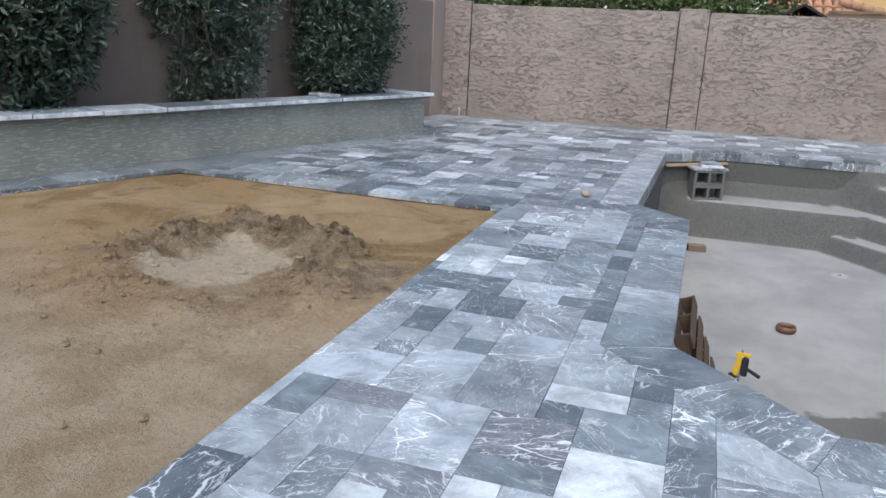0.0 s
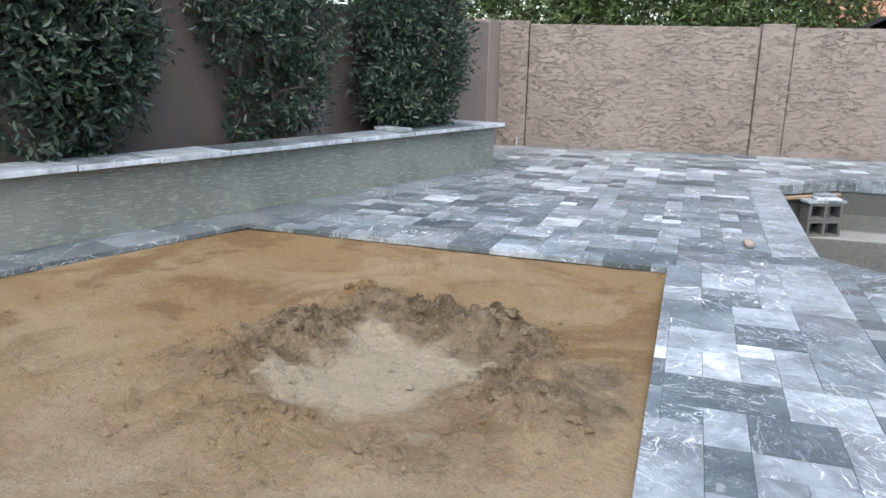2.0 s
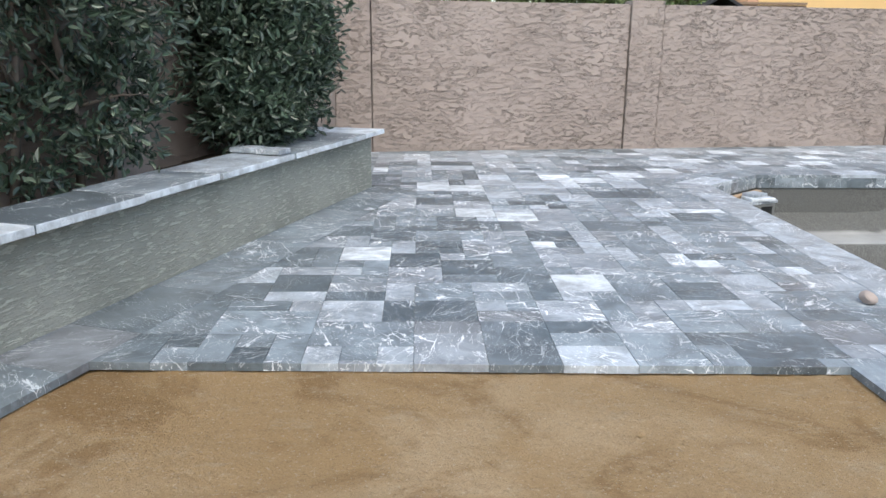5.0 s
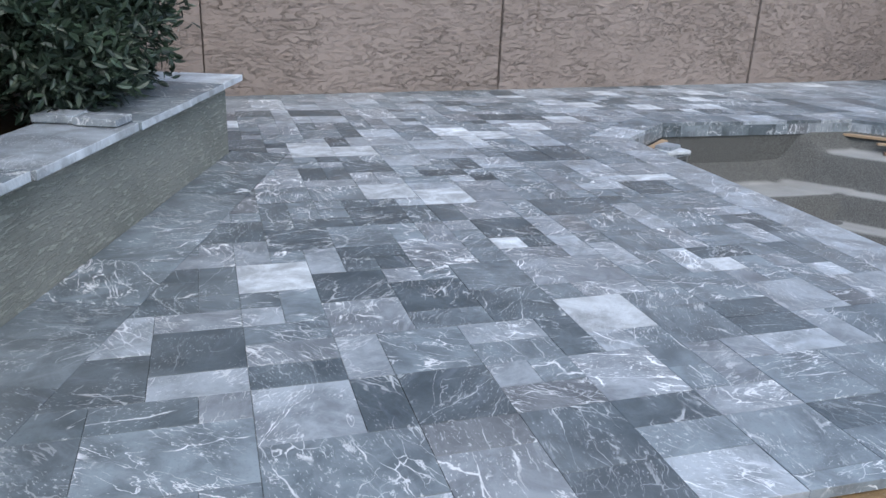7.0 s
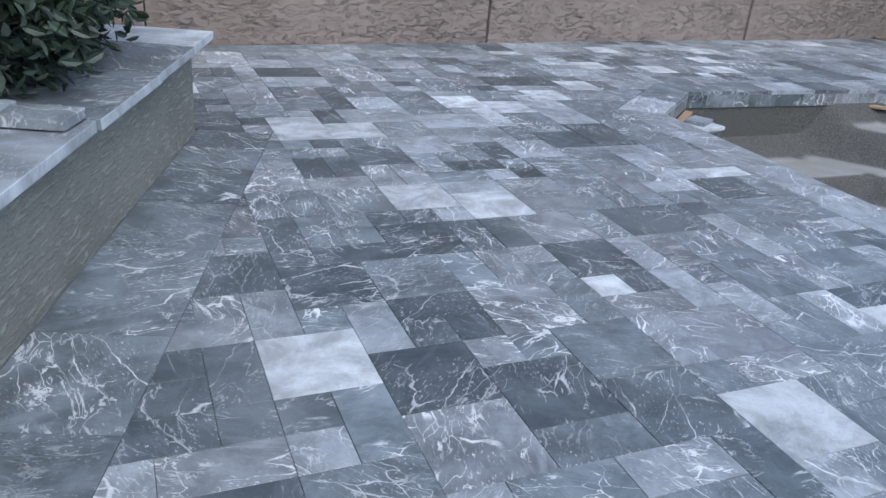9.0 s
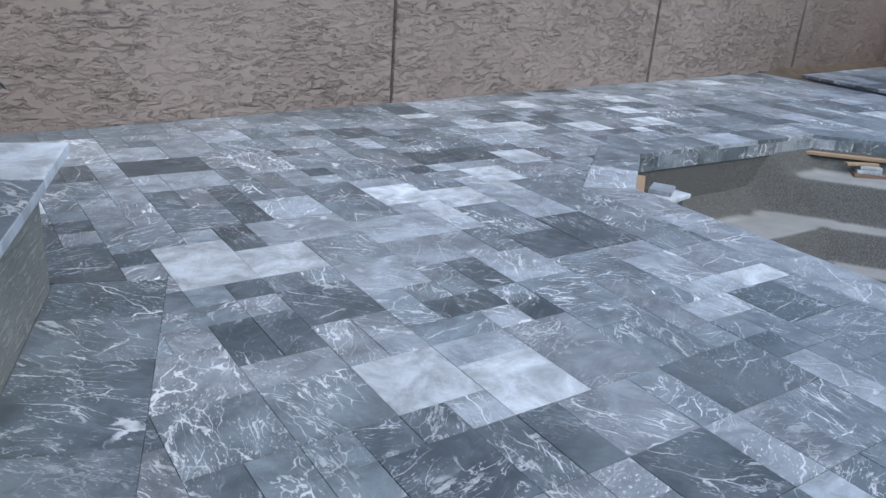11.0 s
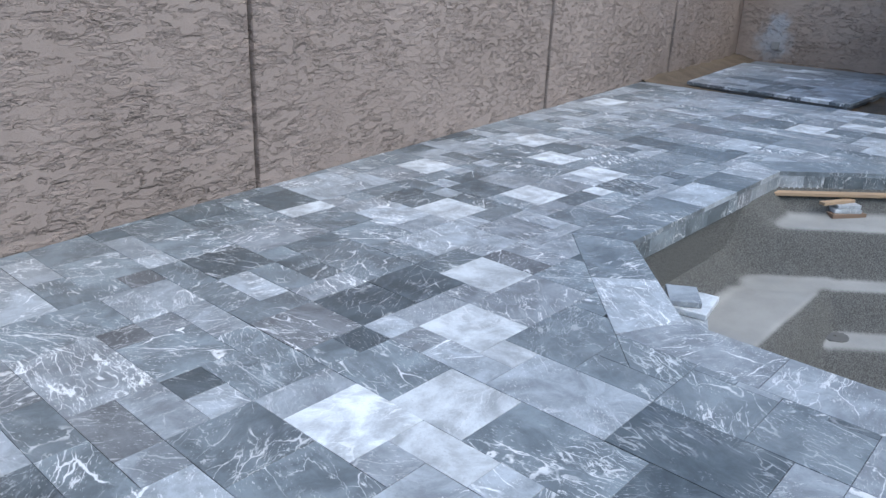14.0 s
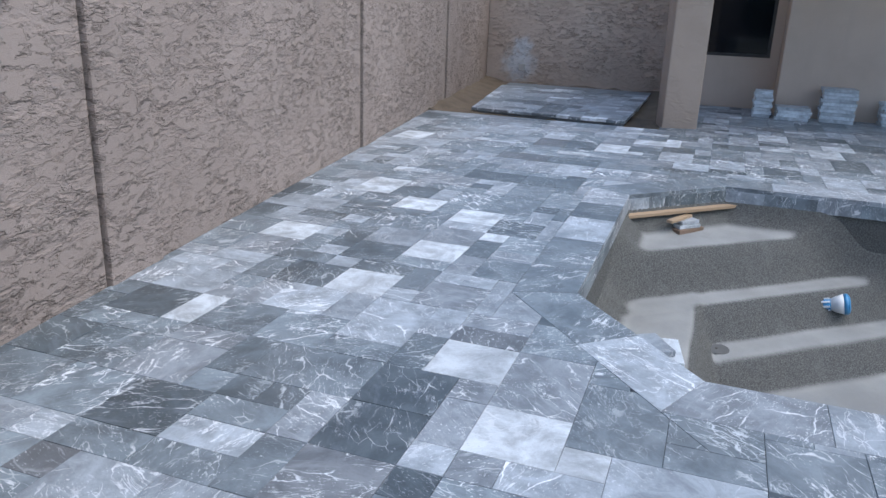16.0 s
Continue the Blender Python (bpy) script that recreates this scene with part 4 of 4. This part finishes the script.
# bar clamp gripping the coping
clamp = thing("bar_clamp", pose(-0.115, 3.65, 0.0, 0, 0, -44) @ Matrix.Scale(0.66, 4), "yellow and black trigger bar clamp gripping the coping edge", "clamp")
part("jaw", boxed(-0.03, 0.03, -0.02, 0.02, 0.002, 0.016, bevel=0.005), BLACK, clamp)
bm = bmesh.new()
box(bm, -0.02, 0.022, -0.013, 0.013, 0.016, 0.16, 0.008, pose(0, 0, 0, 0, 14, 0))
part("frame", bm, YELLOW, clamp)
bm = bmesh.new()
box(bm, 0.03, 0.14, -0.010, 0.010, 0.135, 0.158, 0.008, pose(0, 0, 0, 0, -14, 0))
part("trigger", bm, YELLOW, clamp)
part("grip", boxed(0.045, 0.085, -0.014, 0.014, 0.03, 0.15, bevel=0.01), BLACK, clamp)
bm = bmesh.new()
box(bm, 0.07, 0.17, -0.009, 0.009, 0.085, 0.105, 0.006, pose(0, 0, 0, 0, 8, 0))
part("lever", bm, BLACK, clamp)
part("bar", boxed(0.03, 0.042, -0.004, 0.004, -0.14, 0.19), GREY, clamp)

# ring lying on the pool floor
bm = bmesh.new()
n = 28
prof = [(0.076, 0.0), (0.083, 0.0), (0.087, 0.027), (0.083, 0.054), (0.076, 0.054)]
rings = [[bm.verts.new((r * math.cos(k * math.tau / n), r * math.sin(k * math.tau / n), z)) for r, z in prof] for k in range(n)]
for k in range(n):
    for j in range(len(prof)):
        bm.faces.new((rings[k][j], rings[(k + 1) % n][j], rings[(k + 1) % n][(j + 1) % 5], rings[k][(j + 1) % 5])).smooth = True
ring = part("steel_ring", bm, COPPER)
ring.matrix_world = pose(0.58, 7.67, pool_floor(0.58, 7.67) + 0.002)
tagged(ring, "rusty steel ring lying on the pool floor", "ring")


PALE = plain("dusty_cover", (0.40, 0.40, 0.385), 0.1, 40.0, 0.9, 0.2)
FITTING = plain("dark_fitting", (0.13, 0.13, 0.125), 0.15, 40.0, 0.8, 0.2)


def drain(x, y, r, label, mat, core):
    d = thing("floor_drain", pose(x, y, pool_floor(x, y) + 0.008), label, "drain")
    b = bmesh.new()
    tube(b, [(0, 0, -0.02), (0, 0, 0.003)], [r, r * 0.97], 24)
    part("cover", b, mat, d)
    b = bmesh.new()
    tube(b, [(0, 0, 0.003), (0, 0, 0.005)], [r * core, r * core * 0.94], 16)
    part("cap", b, FRAME_DARK, d)


drain(1.22, 9.29, 0.085, "round pale main drain cover in the pool floor", PALE, 0.22)
drain(1.44, 10.38, 0.085, "round dark fitting in the pool step", FITTING, 0.12)

# floating dispenser that lies on the pool steps
px, py = 2.27, 9.56
float_ob = thing("chlorine_floater", pose(px, py, pool_floor(px, py) + 0.075, 0, 78, -92) @ Matrix.Scale(0.88, 4), "white and blue floating chlorine dispenser on its side", "pool floater")
for name, z0, z1, r0, r1, mat in (("basket", -0.16, -0.075, 0.045, 0.05, BLUE), ("body", -0.074, 0.02, 0.05, 0.085, WHITE), ("ring", 0.021, 0.055, 0.085, 0.085, BLUE), ("lid", 0.056, 0.07, 0.08, 0.06, BLUE)):
    bm = bmesh.new()
    tube(bm, [(0, 0, z0), (0, 0, (z0 + z1) / 2), (0, 0, z1)], [r0, (r0 + r1) / 2 + 0.003, r1], 20)
    part(name, bm, mat, float_ob)
for k in range(8):
    a = k * math.tau / 8
    bm = bmesh.new()
    box(bm, 0.046, 0.058, -0.008, 0.008, -0.155, -0.08, 0.002, Matrix.Rotation(a, 4, "Z"))
    part("rib", bm, WHITE, float_ob)

# ---- stacked pavers by the house ----
def paver_stack(x, y, n, rz, seed, w=0.305):
    r = random.Random(seed)
    for i in range(n):
        ob = new("stacked_paver", STACK_MESHES[r.randrange(len(STACK_MESHES))])
        ob.matrix_world = pose(x + r.uniform(-0.012, 0.012), y + r.uniform(-0.012, 0.012), 0.002 + i * 0.0425, 0, 0, rz + r.uniform(-4, 4))
        tagged(ob, "pale marble paver stacked against the house wall", "paver", "paver stacks by the house")


STACK_MESHES = [slab_mesh("stacked_paver", 0.305, 0.40, 0.04, PIECE[t], 0.005) for t in ("white", "white", "white")]
SMALL = [slab_mesh("stacked_paver", 0.29, 0.22, 0.04, PIECE[t], 0.005) for t in ("white", "white")]
paver_stack(7.32, 9.69, 4, 0, 1)
paver_stack(7.42, 9.17, 10, 0, 2)
paver_stack(7.40, 8.48, 7, 0, 3)
STACK_MESHES = SMALL
paver_stack(7.42, 10.06, 8, 0, 4)

# ---- small things ----
rag = bmesh.new()
bmesh.ops.create_icosphere(rag, subdivisions=3, radius=0.042)
for v in rag.verts:
    v.co *= 1 + 0.45 * noise.noise(v.co * 22)
    v.co.z = max(-0.035, v.co.z * 0.8)
rag_ob = part("crumpled_paper", rag, RAG)
rag_ob.matrix_world = pose(-1.24, 7.03, 0.0345)
tagged(rag_ob, "crumpled beige paper scrap on the paving", "paper scrap")

spigot = thing("hose_stub", pose(-4.19, 12.68, 0.0), "short pale irrigation pipe stub at the foot of the wall", "pipe")
bm = bmesh.new()
tube(bm, [(0, 0, -0.02), (0, 0, 0.10)], [0.018, 0.018], 10)
part("riser", bm, PVC, spigot)
bm = bmesh.new()
tube(bm, [(0, 0, 0.10), (0, 0, 0.14)], [0.027, 0.025], 10)
part("cap", bm, PVC, spigot)

bm = bmesh.new()
box(bm, -0.12, 0.12, -0.10, 0.10, 0.0, 0.012, 0.003)
box(bm, -0.07, 0.07, -0.10, 0.10, 0.0, 0.012, 0.003, pose(0.10, 0, 0.0, 0, -58, 0))
scrap = part("cardboard_scrap", bm, WOOD)
scrap.matrix_world = planter_frame(0.20, -0.62, 0.5205)
tagged(scrap, "folded tan cardboard scrap on the planter end", "cardboard")

box_ob = part("wall_box", boxed(-0.03, 0.0, -0.06, 0.06, 0.0, 0.12, bevel=0.006), PVC)
box_ob.matrix_world = pose(EAST_X, 13.93, 0.17)
tagged(box_ob, "pale outlet box low on the whitewashed wall", "outlet box")


NOTED = {
    "white": [-21, 59, 2, 2, -19, 58, 2, 2, -23, 66, 2, 3, -21, 66, 2, 2, -15, 70, 2, 2, -13, 69, 2, 2, -10, 71, 2, 2, -10, 70, 1, 1, -7, 73, 2, 2, -3, 78, 2, 2, -18, 53, 1, 1, -26, 51, 2, 2, -18, 47, 2, 2, -7, 82, 2, 1, 7, 80, 2, 2, 6, 77, 2, 2, 1, 83, 2, 2, -12, 50, 1, 1, 1, 77, 2, 2],
    "pale": [-26, 53, 1, 2, -24, 52, 1, 2, -7, 38, 2, 2, -8, 38, 1, 1, -26, 40, 1, 2, -24, 40, 1, 2, -20, 61, 1, 1, -6, 76, 3, 2, -5, 79, 2, 2, -15, 78, 2, 2, -14, 76, 1, 2, -16, 73, 1, 1, -15, 63, 2, 2, -11, 61, 2, 2, -21, 45, 1, 1, -14, 45, 2, 1, -26, 44, 2, 2, -9, 29, 1, 2, -5, 23, 1, 3, -12, 19, 3, 2],
    "dark": [-26, 50, 1, 1, -20, 48, 2, 2, -27, 55, 2, 2, -25, 54, 2, 2, -23, 53, 2, 1, -18, 54, 2, 2, -22, 56, 2, 2, -30, 46, 2, 2, -9, 32, 2, 2, -6, 27, 2, 1, -21, 58, 1, 1, -9, 74, 2, 2, -12, 79, 2, 2, -5, 32, 1, 2, -9, 25, 2, 2],
    "veined": [-21, 52, 2, 2, -18, 56, 2, 2, -9, 22, 1, 2, -18, 75, 2, 3, -19, 44, 2, 2, -25, 61, 2, 2, -17, 50, 2, 2, -10, 73, 2, 1, -8, 80, 1, 2, -13, 59, 1, 3],
    "plum": [-14, 80, 1, 1, -6, 17, 2, 2, -13, 74, 2, 2],
    "mid": [-22, 48, 2, 1, -14, 52, 2, 2, -19, 54, 1, 1, -23, 46, 2, 2, -11, 77, 1, 2, -21, 46, 2, 1, -24, 57, 1, 2, 0, 16, 1, 1, -16, 81, 1, 1],
}


# ---- paving ----
SIZES = [((2, 2), 6), ((3, 2), 3), ((2, 3), 2), ((2, 1), 4), ((1, 2), 4), ((1, 1), 3)]
TONE_SHARE = [("dark", 15), ("mid", 37), ("pale", 20), ("white", 2), ("plum", 3), ("veined", 18)]
# more pale and white stones, sky reflection put partly into the tones
FAR_SHEEN_SHARE = [("dark", 12), ("mid", 30), ("pale", 30), ("white", 8), ("plum", 3), ("veined", 18)]
DARK_SHARE = [("dark", 34), ("mid", 40), ("pale", 10), ("plum", 4), ("veined", 12)]
rng = random.Random(21)
taken, tiles = {}, []


def lay(i, j, w, h, tone):
    if any((a, b) in taken for a in range(i, i + w) for b in range(j, j + h)):
        return
    for a in range(i, i + w):
        for b in range(j, j + h):
            taken[a, b] = 1
    tiles.append((i, j, w, h, tone))


# tiles that stand out: column and row of the module, width, depth
for tone, spots in NOTED.items():
    for i, j, w, h in zip(spots[::4], spots[1::4], spots[2::4], spots[3::4]):
        lay(i, j, w, h, tone)
I0, I1, J0, J1 = -42, 55, -20, 95
for j in range(J0, J1):
    for i in range(I0, I1):
        if (i, j) in taken:
            continue
        fits = [(s, k) for s, k in SIZES if all((a, b) not in taken for a in range(i, i + s[0]) for b in range(j, j + s[1]))]
        s = rng.choices([f[0] for f in fits], [f[1] for f in fits])[0]
        # paler stones by the house, partly standing in for sky sheen on the paving
        x, y = GX + i * MOD, GY + j * MOD
        share = DARK_SHARE if (-2.7 < x < -0.9 and y > 11.4) or (x < -3.2 and y < 10.0) else FAR_SHEEN_SHARE if x > 3.4 or y < 6.0 else TONE_SHARE
        lay(i, j, *s, rng.choices([t for t, _ in share], [k for _, k in share])[0])

paving = thing("paving", pose(0, 0, 0), "grey-blue veined marble pavers laid in a random ashlar pattern", "paving", kind="structure")
HOLES = [[COPED[0], COPED[7], COPED[8], COPED[9], COPED[10], COPED[11]], [COPED[2], COPED[3], COPED[4], COPED[5]], [COPED[1], COPED[2], COPED[5], COPED[6]], [COPED[0], COPED[1], COPED[6], COPED[7]]]
strip_a, strip_b = at_planter(11, STRIP)[:2], at_planter(-0.09, STRIP)[:2]
GAP, THICK = 0.0009, 0.034


def tidy(poly):
    """A polygon less its doubled corners and corners on a straight edge."""
    out = [p for p, q in zip(poly, poly[1:] + poly[:1]) if math.dist(p, q) > 0.004]
    n = len(out)
    keep = []
    for k in range(n):
        (ax, ay), (bx, by), (cx, cy) = out[k - 1], out[k], out[(k + 1) % n]
        if abs((bx - ax) * (cy - by) - (by - ay) * (cx - bx)) > 1e-6:
            keep.append(out[k])
    return keep


def deck_pieces(poly):
    """What is left of a tile inside the paved area."""
    out = []
    cx, cy = sum(p[0] for p in poly) / len(poly), sum(p[1] for p in poly) / len(poly)
    poly = clip(poly, (-50, wall_line(-50) - 0.004), (50, wall_line(50) - 0.004), -1)
    if len(poly) < 3:
        return []
    # the border course along the planter, up to its end
    pieces = cut_out([poly], [(-60, -60), (SAND_X, -60), (SAND_X, SAND_Y), (-60, SAND_Y + SAND_SKEW * (-60 - SAND_X))])
    if cx < -3.8:
        # nothing goes past the side wall
        pieces = [q for q in (clip(p, (-6.95, 0.6), (-4.56, 12.68), -1) for p in pieces) if len(q) > 2]
    if cx < -3.0:
        hole = [at_planter(12, STRIP)[:2], at_planter(-0.05, STRIP)[:2], at_planter(-0.05, -1.2)[:2], at_planter(12, -1.2)[:2]]
        hole = hole if area(hole) > 0 else hole[::-1]
        pieces = cut_out(pieces, hole)
    if cx > 4.5:
        # the deck stops at the dirt by the corner pad, and at the house
        pieces = cut_out(pieces, [(5.48, 11.12), (60, 11.12), (60, 60), (5.40, 60)])
        pieces = [clip(p, (WIN_X - 0.01, -50), (WIN_X - 0.01, 50), 1) for p in pieces]
        if cy < 9.97:
            pieces = [clip(p, (HOUSE_X - 0.003, -50), (HOUSE_X - 0.003, 50), 1) for p in pieces]
    for hole in HOLES:
        pieces = cut_out(pieces, hole)
    return [p for p in map(tidy, pieces) if area(p) > 6e-4]


def shrink(poly, d):
    return outset(poly, -d)


def tile_geometry(poly, verts, faces, tilt=(0, 0), dz=0.0):
    """A paver with a small worn chamfer, added to lists."""
    base = len(verts)
    n = len(poly)
    cx, cy = sum(p[0] for p in poly) / n, sum(p[1] for p in poly) / n
    body, crown = shrink(poly, GAP), shrink(poly, GAP + 0.0009)
    for ring, z in ((body, -THICK), (body, -0.0009), (crown, 0.0)):
        verts += [(x, y, z + dz + tilt[0] * (x - cx) + tilt[1] * (y - cy)) for x, y in ring]
    for r in (0, 1):
        for k in range(n):
            a, b = base + r * n + k, base + r * n + (k + 1) % n
            faces.append((a, b, b + n, a + n))
    faces.append(tuple(base + 2 * n + k for k in range(n)))


def near_path(x, y):
    """The stretch of paving past the sand, between the planter and the pool."""
    return 6.1 < y < 12.4 and -5.2 < x < 0.2


meshes, rest = {}, {"verts": [], "faces": [], "mats": []}
singles = 0
order = list(TONES)


def add_rest(poly, tone, tilt, dz):
    before = len(rest["faces"])
    tile_geometry(poly, rest["verts"], rest["faces"], tilt, dz)
    rest["mats"] += [order.index(tone)] * (len(rest["faces"]) - before)


def single(name, poly, tone, tilt, dz, parent):
    cx, cy = sum(p[0] for p in poly) / len(poly), sum(p[1] for p in poly) / len(poly)
    loc = [(x - cx, y - cy) for x, y in poly]
    key = (tone, tuple((round(x, 3), round(y, 3)) for x, y in loc))
    if key not in meshes:
        v, f = [], []
        tile_geometry(loc, v, f)
        me = bpy.data.meshes.new(name)
        me.from_pydata(v, [], f)
        me.materials.append(PIECE[tone])
        meshes[key] = me
    ob = new(name, meshes[key])
    ob.parent = parent
    ob.matrix_basis = pose(cx, cy, dz, math.degrees(tilt[1]), -math.degrees(tilt[0]), 0)
    return ob


for i, j, w, h, tone in tiles:
    x0, y0 = GX + i * MOD, GY + j * MOD
    poly = [(x0, y0), (x0 + w * MOD, y0), (x0 + w * MOD, y0 + h * MOD), (x0, y0 + h * MOD)]
    tilt, dz = (rng.uniform(-0.003, 0.003), rng.uniform(-0.003, 0.003)), rng.uniform(-0.001, 0.001)
    for p in deck_pieces(poly):
        c = (sum(q[0] for q in p) / len(p), sum(q[1] for q in p) / len(p))
        if singles < 300 and near_path(*c) and (c[0] + 2.6) ** 2 + (c[1] - 9.2) ** 2 < 6.3:
            singles += 1
            single("paver", p, tone, tilt, dz, paving)
        else:
            add_rest(p, tone, tilt, dz)

# border course along the planter
u = -0.05
while u < 10.8:
    l = rng.choice((0.305, 0.457, 0.457, 0.61))
    poly = [at_planter(u + l, 0.004)[:2], at_planter(u + l, STRIP)[:2], at_planter(u, STRIP)[:2], at_planter(u, 0.004)[:2]]
    if area(poly) < 0:
        poly = poly[::-1]
    add_rest(poly, rng.choice(("dark", "mid", "mid", "dark", "mid", "plum")), (0, 0), 0.0)
    u += l

# the raised pad of pavers in the corner by the side wall
PAD = [(5.58, 11.60), (9.20, 11.60), (9.25, 14.02), (5.70, 13.52)]
for i, j, w, h, tone in tiles:
    x0, y0 = GX + i * MOD, GY + j * MOD
    poly = [(x0, y0), (x0 + w * MOD, y0), (x0 + w * MOD, y0 + h * MOD), (x0, y0 + h * MOD)]
    for a, b in zip(PAD, PAD[1:] + PAD[:1]):
        poly = clip(poly, a, b, 1) if len(poly) > 2 else []
    poly = tidy(poly)
    if area(poly) > 2e-3:
        add_rest(poly, tone, (0, 0), 0.045)
bm = bmesh.new()
prism(bm, outset(PAD, -0.03), -0.11, 0.016)
tagged(part("pad_base", bm, BED), "low dark base under the corner paver pad", "base", kind="structure")
bm = bmesh.new()
gx, gy = 30, 22
grid = [[bm.verts.new((5.44 + 4.36 * a / gx, 11.0 + (wall_line(5.44 + 4.36 * a / gx) - 11.0) * b / gy, -0.03 + 0.05 * noise.fractal((a * 0.4, b * 0.4, 2), 0.8, 2.0, 4) + 0.06 * max(0, b - gy + 2) / 2)) for b in range(gy + 1)] for a in range(gx + 1)]
for a in range(gx):
    for b in range(gy):
        bm.faces.new((grid[a][b], grid[a + 1][b], grid[a + 1][b + 1], grid[a][b + 1])).smooth = True
tagged(part("dirt", bm, DIRT), "loose brown dirt round the corner paver pad", "dirt", kind="structure")

me = bpy.data.meshes.new("pavers")
me.from_pydata(rest["verts"], [], rest["faces"])
for t in order:
    me.materials.append(REST[t])
me.polygons.foreach_set("material_index", rest["mats"])
field = new("pavers", me)
field.parent = paving
field["kind"] = "stuff"

# ---- coping round the pool ----
coping = thing("coping", pose(0, 0, 0), "grey marble coping with a deep hanging edge round the pool", "coping", kind="structure")
FACE = 0.135
for i in range(len(POOL)):
    a, b = Vector((*POOL[i], 0)), Vector((*POOL[(i + 1) % len(POOL)], 0))
    oa, ob_ = Vector((*COPED[i], 0)), Vector((*COPED[(i + 1) % len(POOL)], 0))
    e, length = (b - a).normalized(), (b - a).length
    out = Vector((e.y, -e.x, 0))
    n = max(1, round(length / 0.40))
    cuts = [0.0] + [(k + rng.uniform(-0.2, 0.2)) * length / n for k in range(1, n)] + [length]
    for k in range(n):
        s, t = cuts[k], cuts[k + 1]
        q = [a + e * s, a + e * t, a + e * t + out * COPE, a + e * s + out * COPE]
        if k == 0:
            q[3] = oa
        if k == n - 1:
            q[2] = ob_
        poly = [(v.x, v.y) for v in q]
        poly = poly if area(poly) > 0 else poly[::-1]
        tone = rng.choice(("mid", "mid", "pale", "dark", "veined", "mid", "pale"))
        single("coping_slab", poly, tone, (0, 0), 0.0, coping)
    # upright face tiles
    s = 0.0
    while s < length - 0.01:
        l = min(rng.choice((0.152, 0.152, 0.229, 0.305)), length - s)
        if length - s - l < 0.08:
            l = length - s
        q = [a + e * s - out * 0.004, a + e * (s + l) - out * 0.004, a + e * (s + l) + out * 0.026, a + e * s + out * 0.026]
        poly = [(v.x, v.y) for v in q]
        poly = poly if area(poly) > 0 else poly[::-1]
        bm = bmesh.new()
        prism(bm, outset(poly, -0.001), -FACE, -0.0325)
        part("edge_tile", bm, PIECE[rng.choice(("dark", "mid", "dark", "plum", "pale", "mid"))], coping)
        s += l
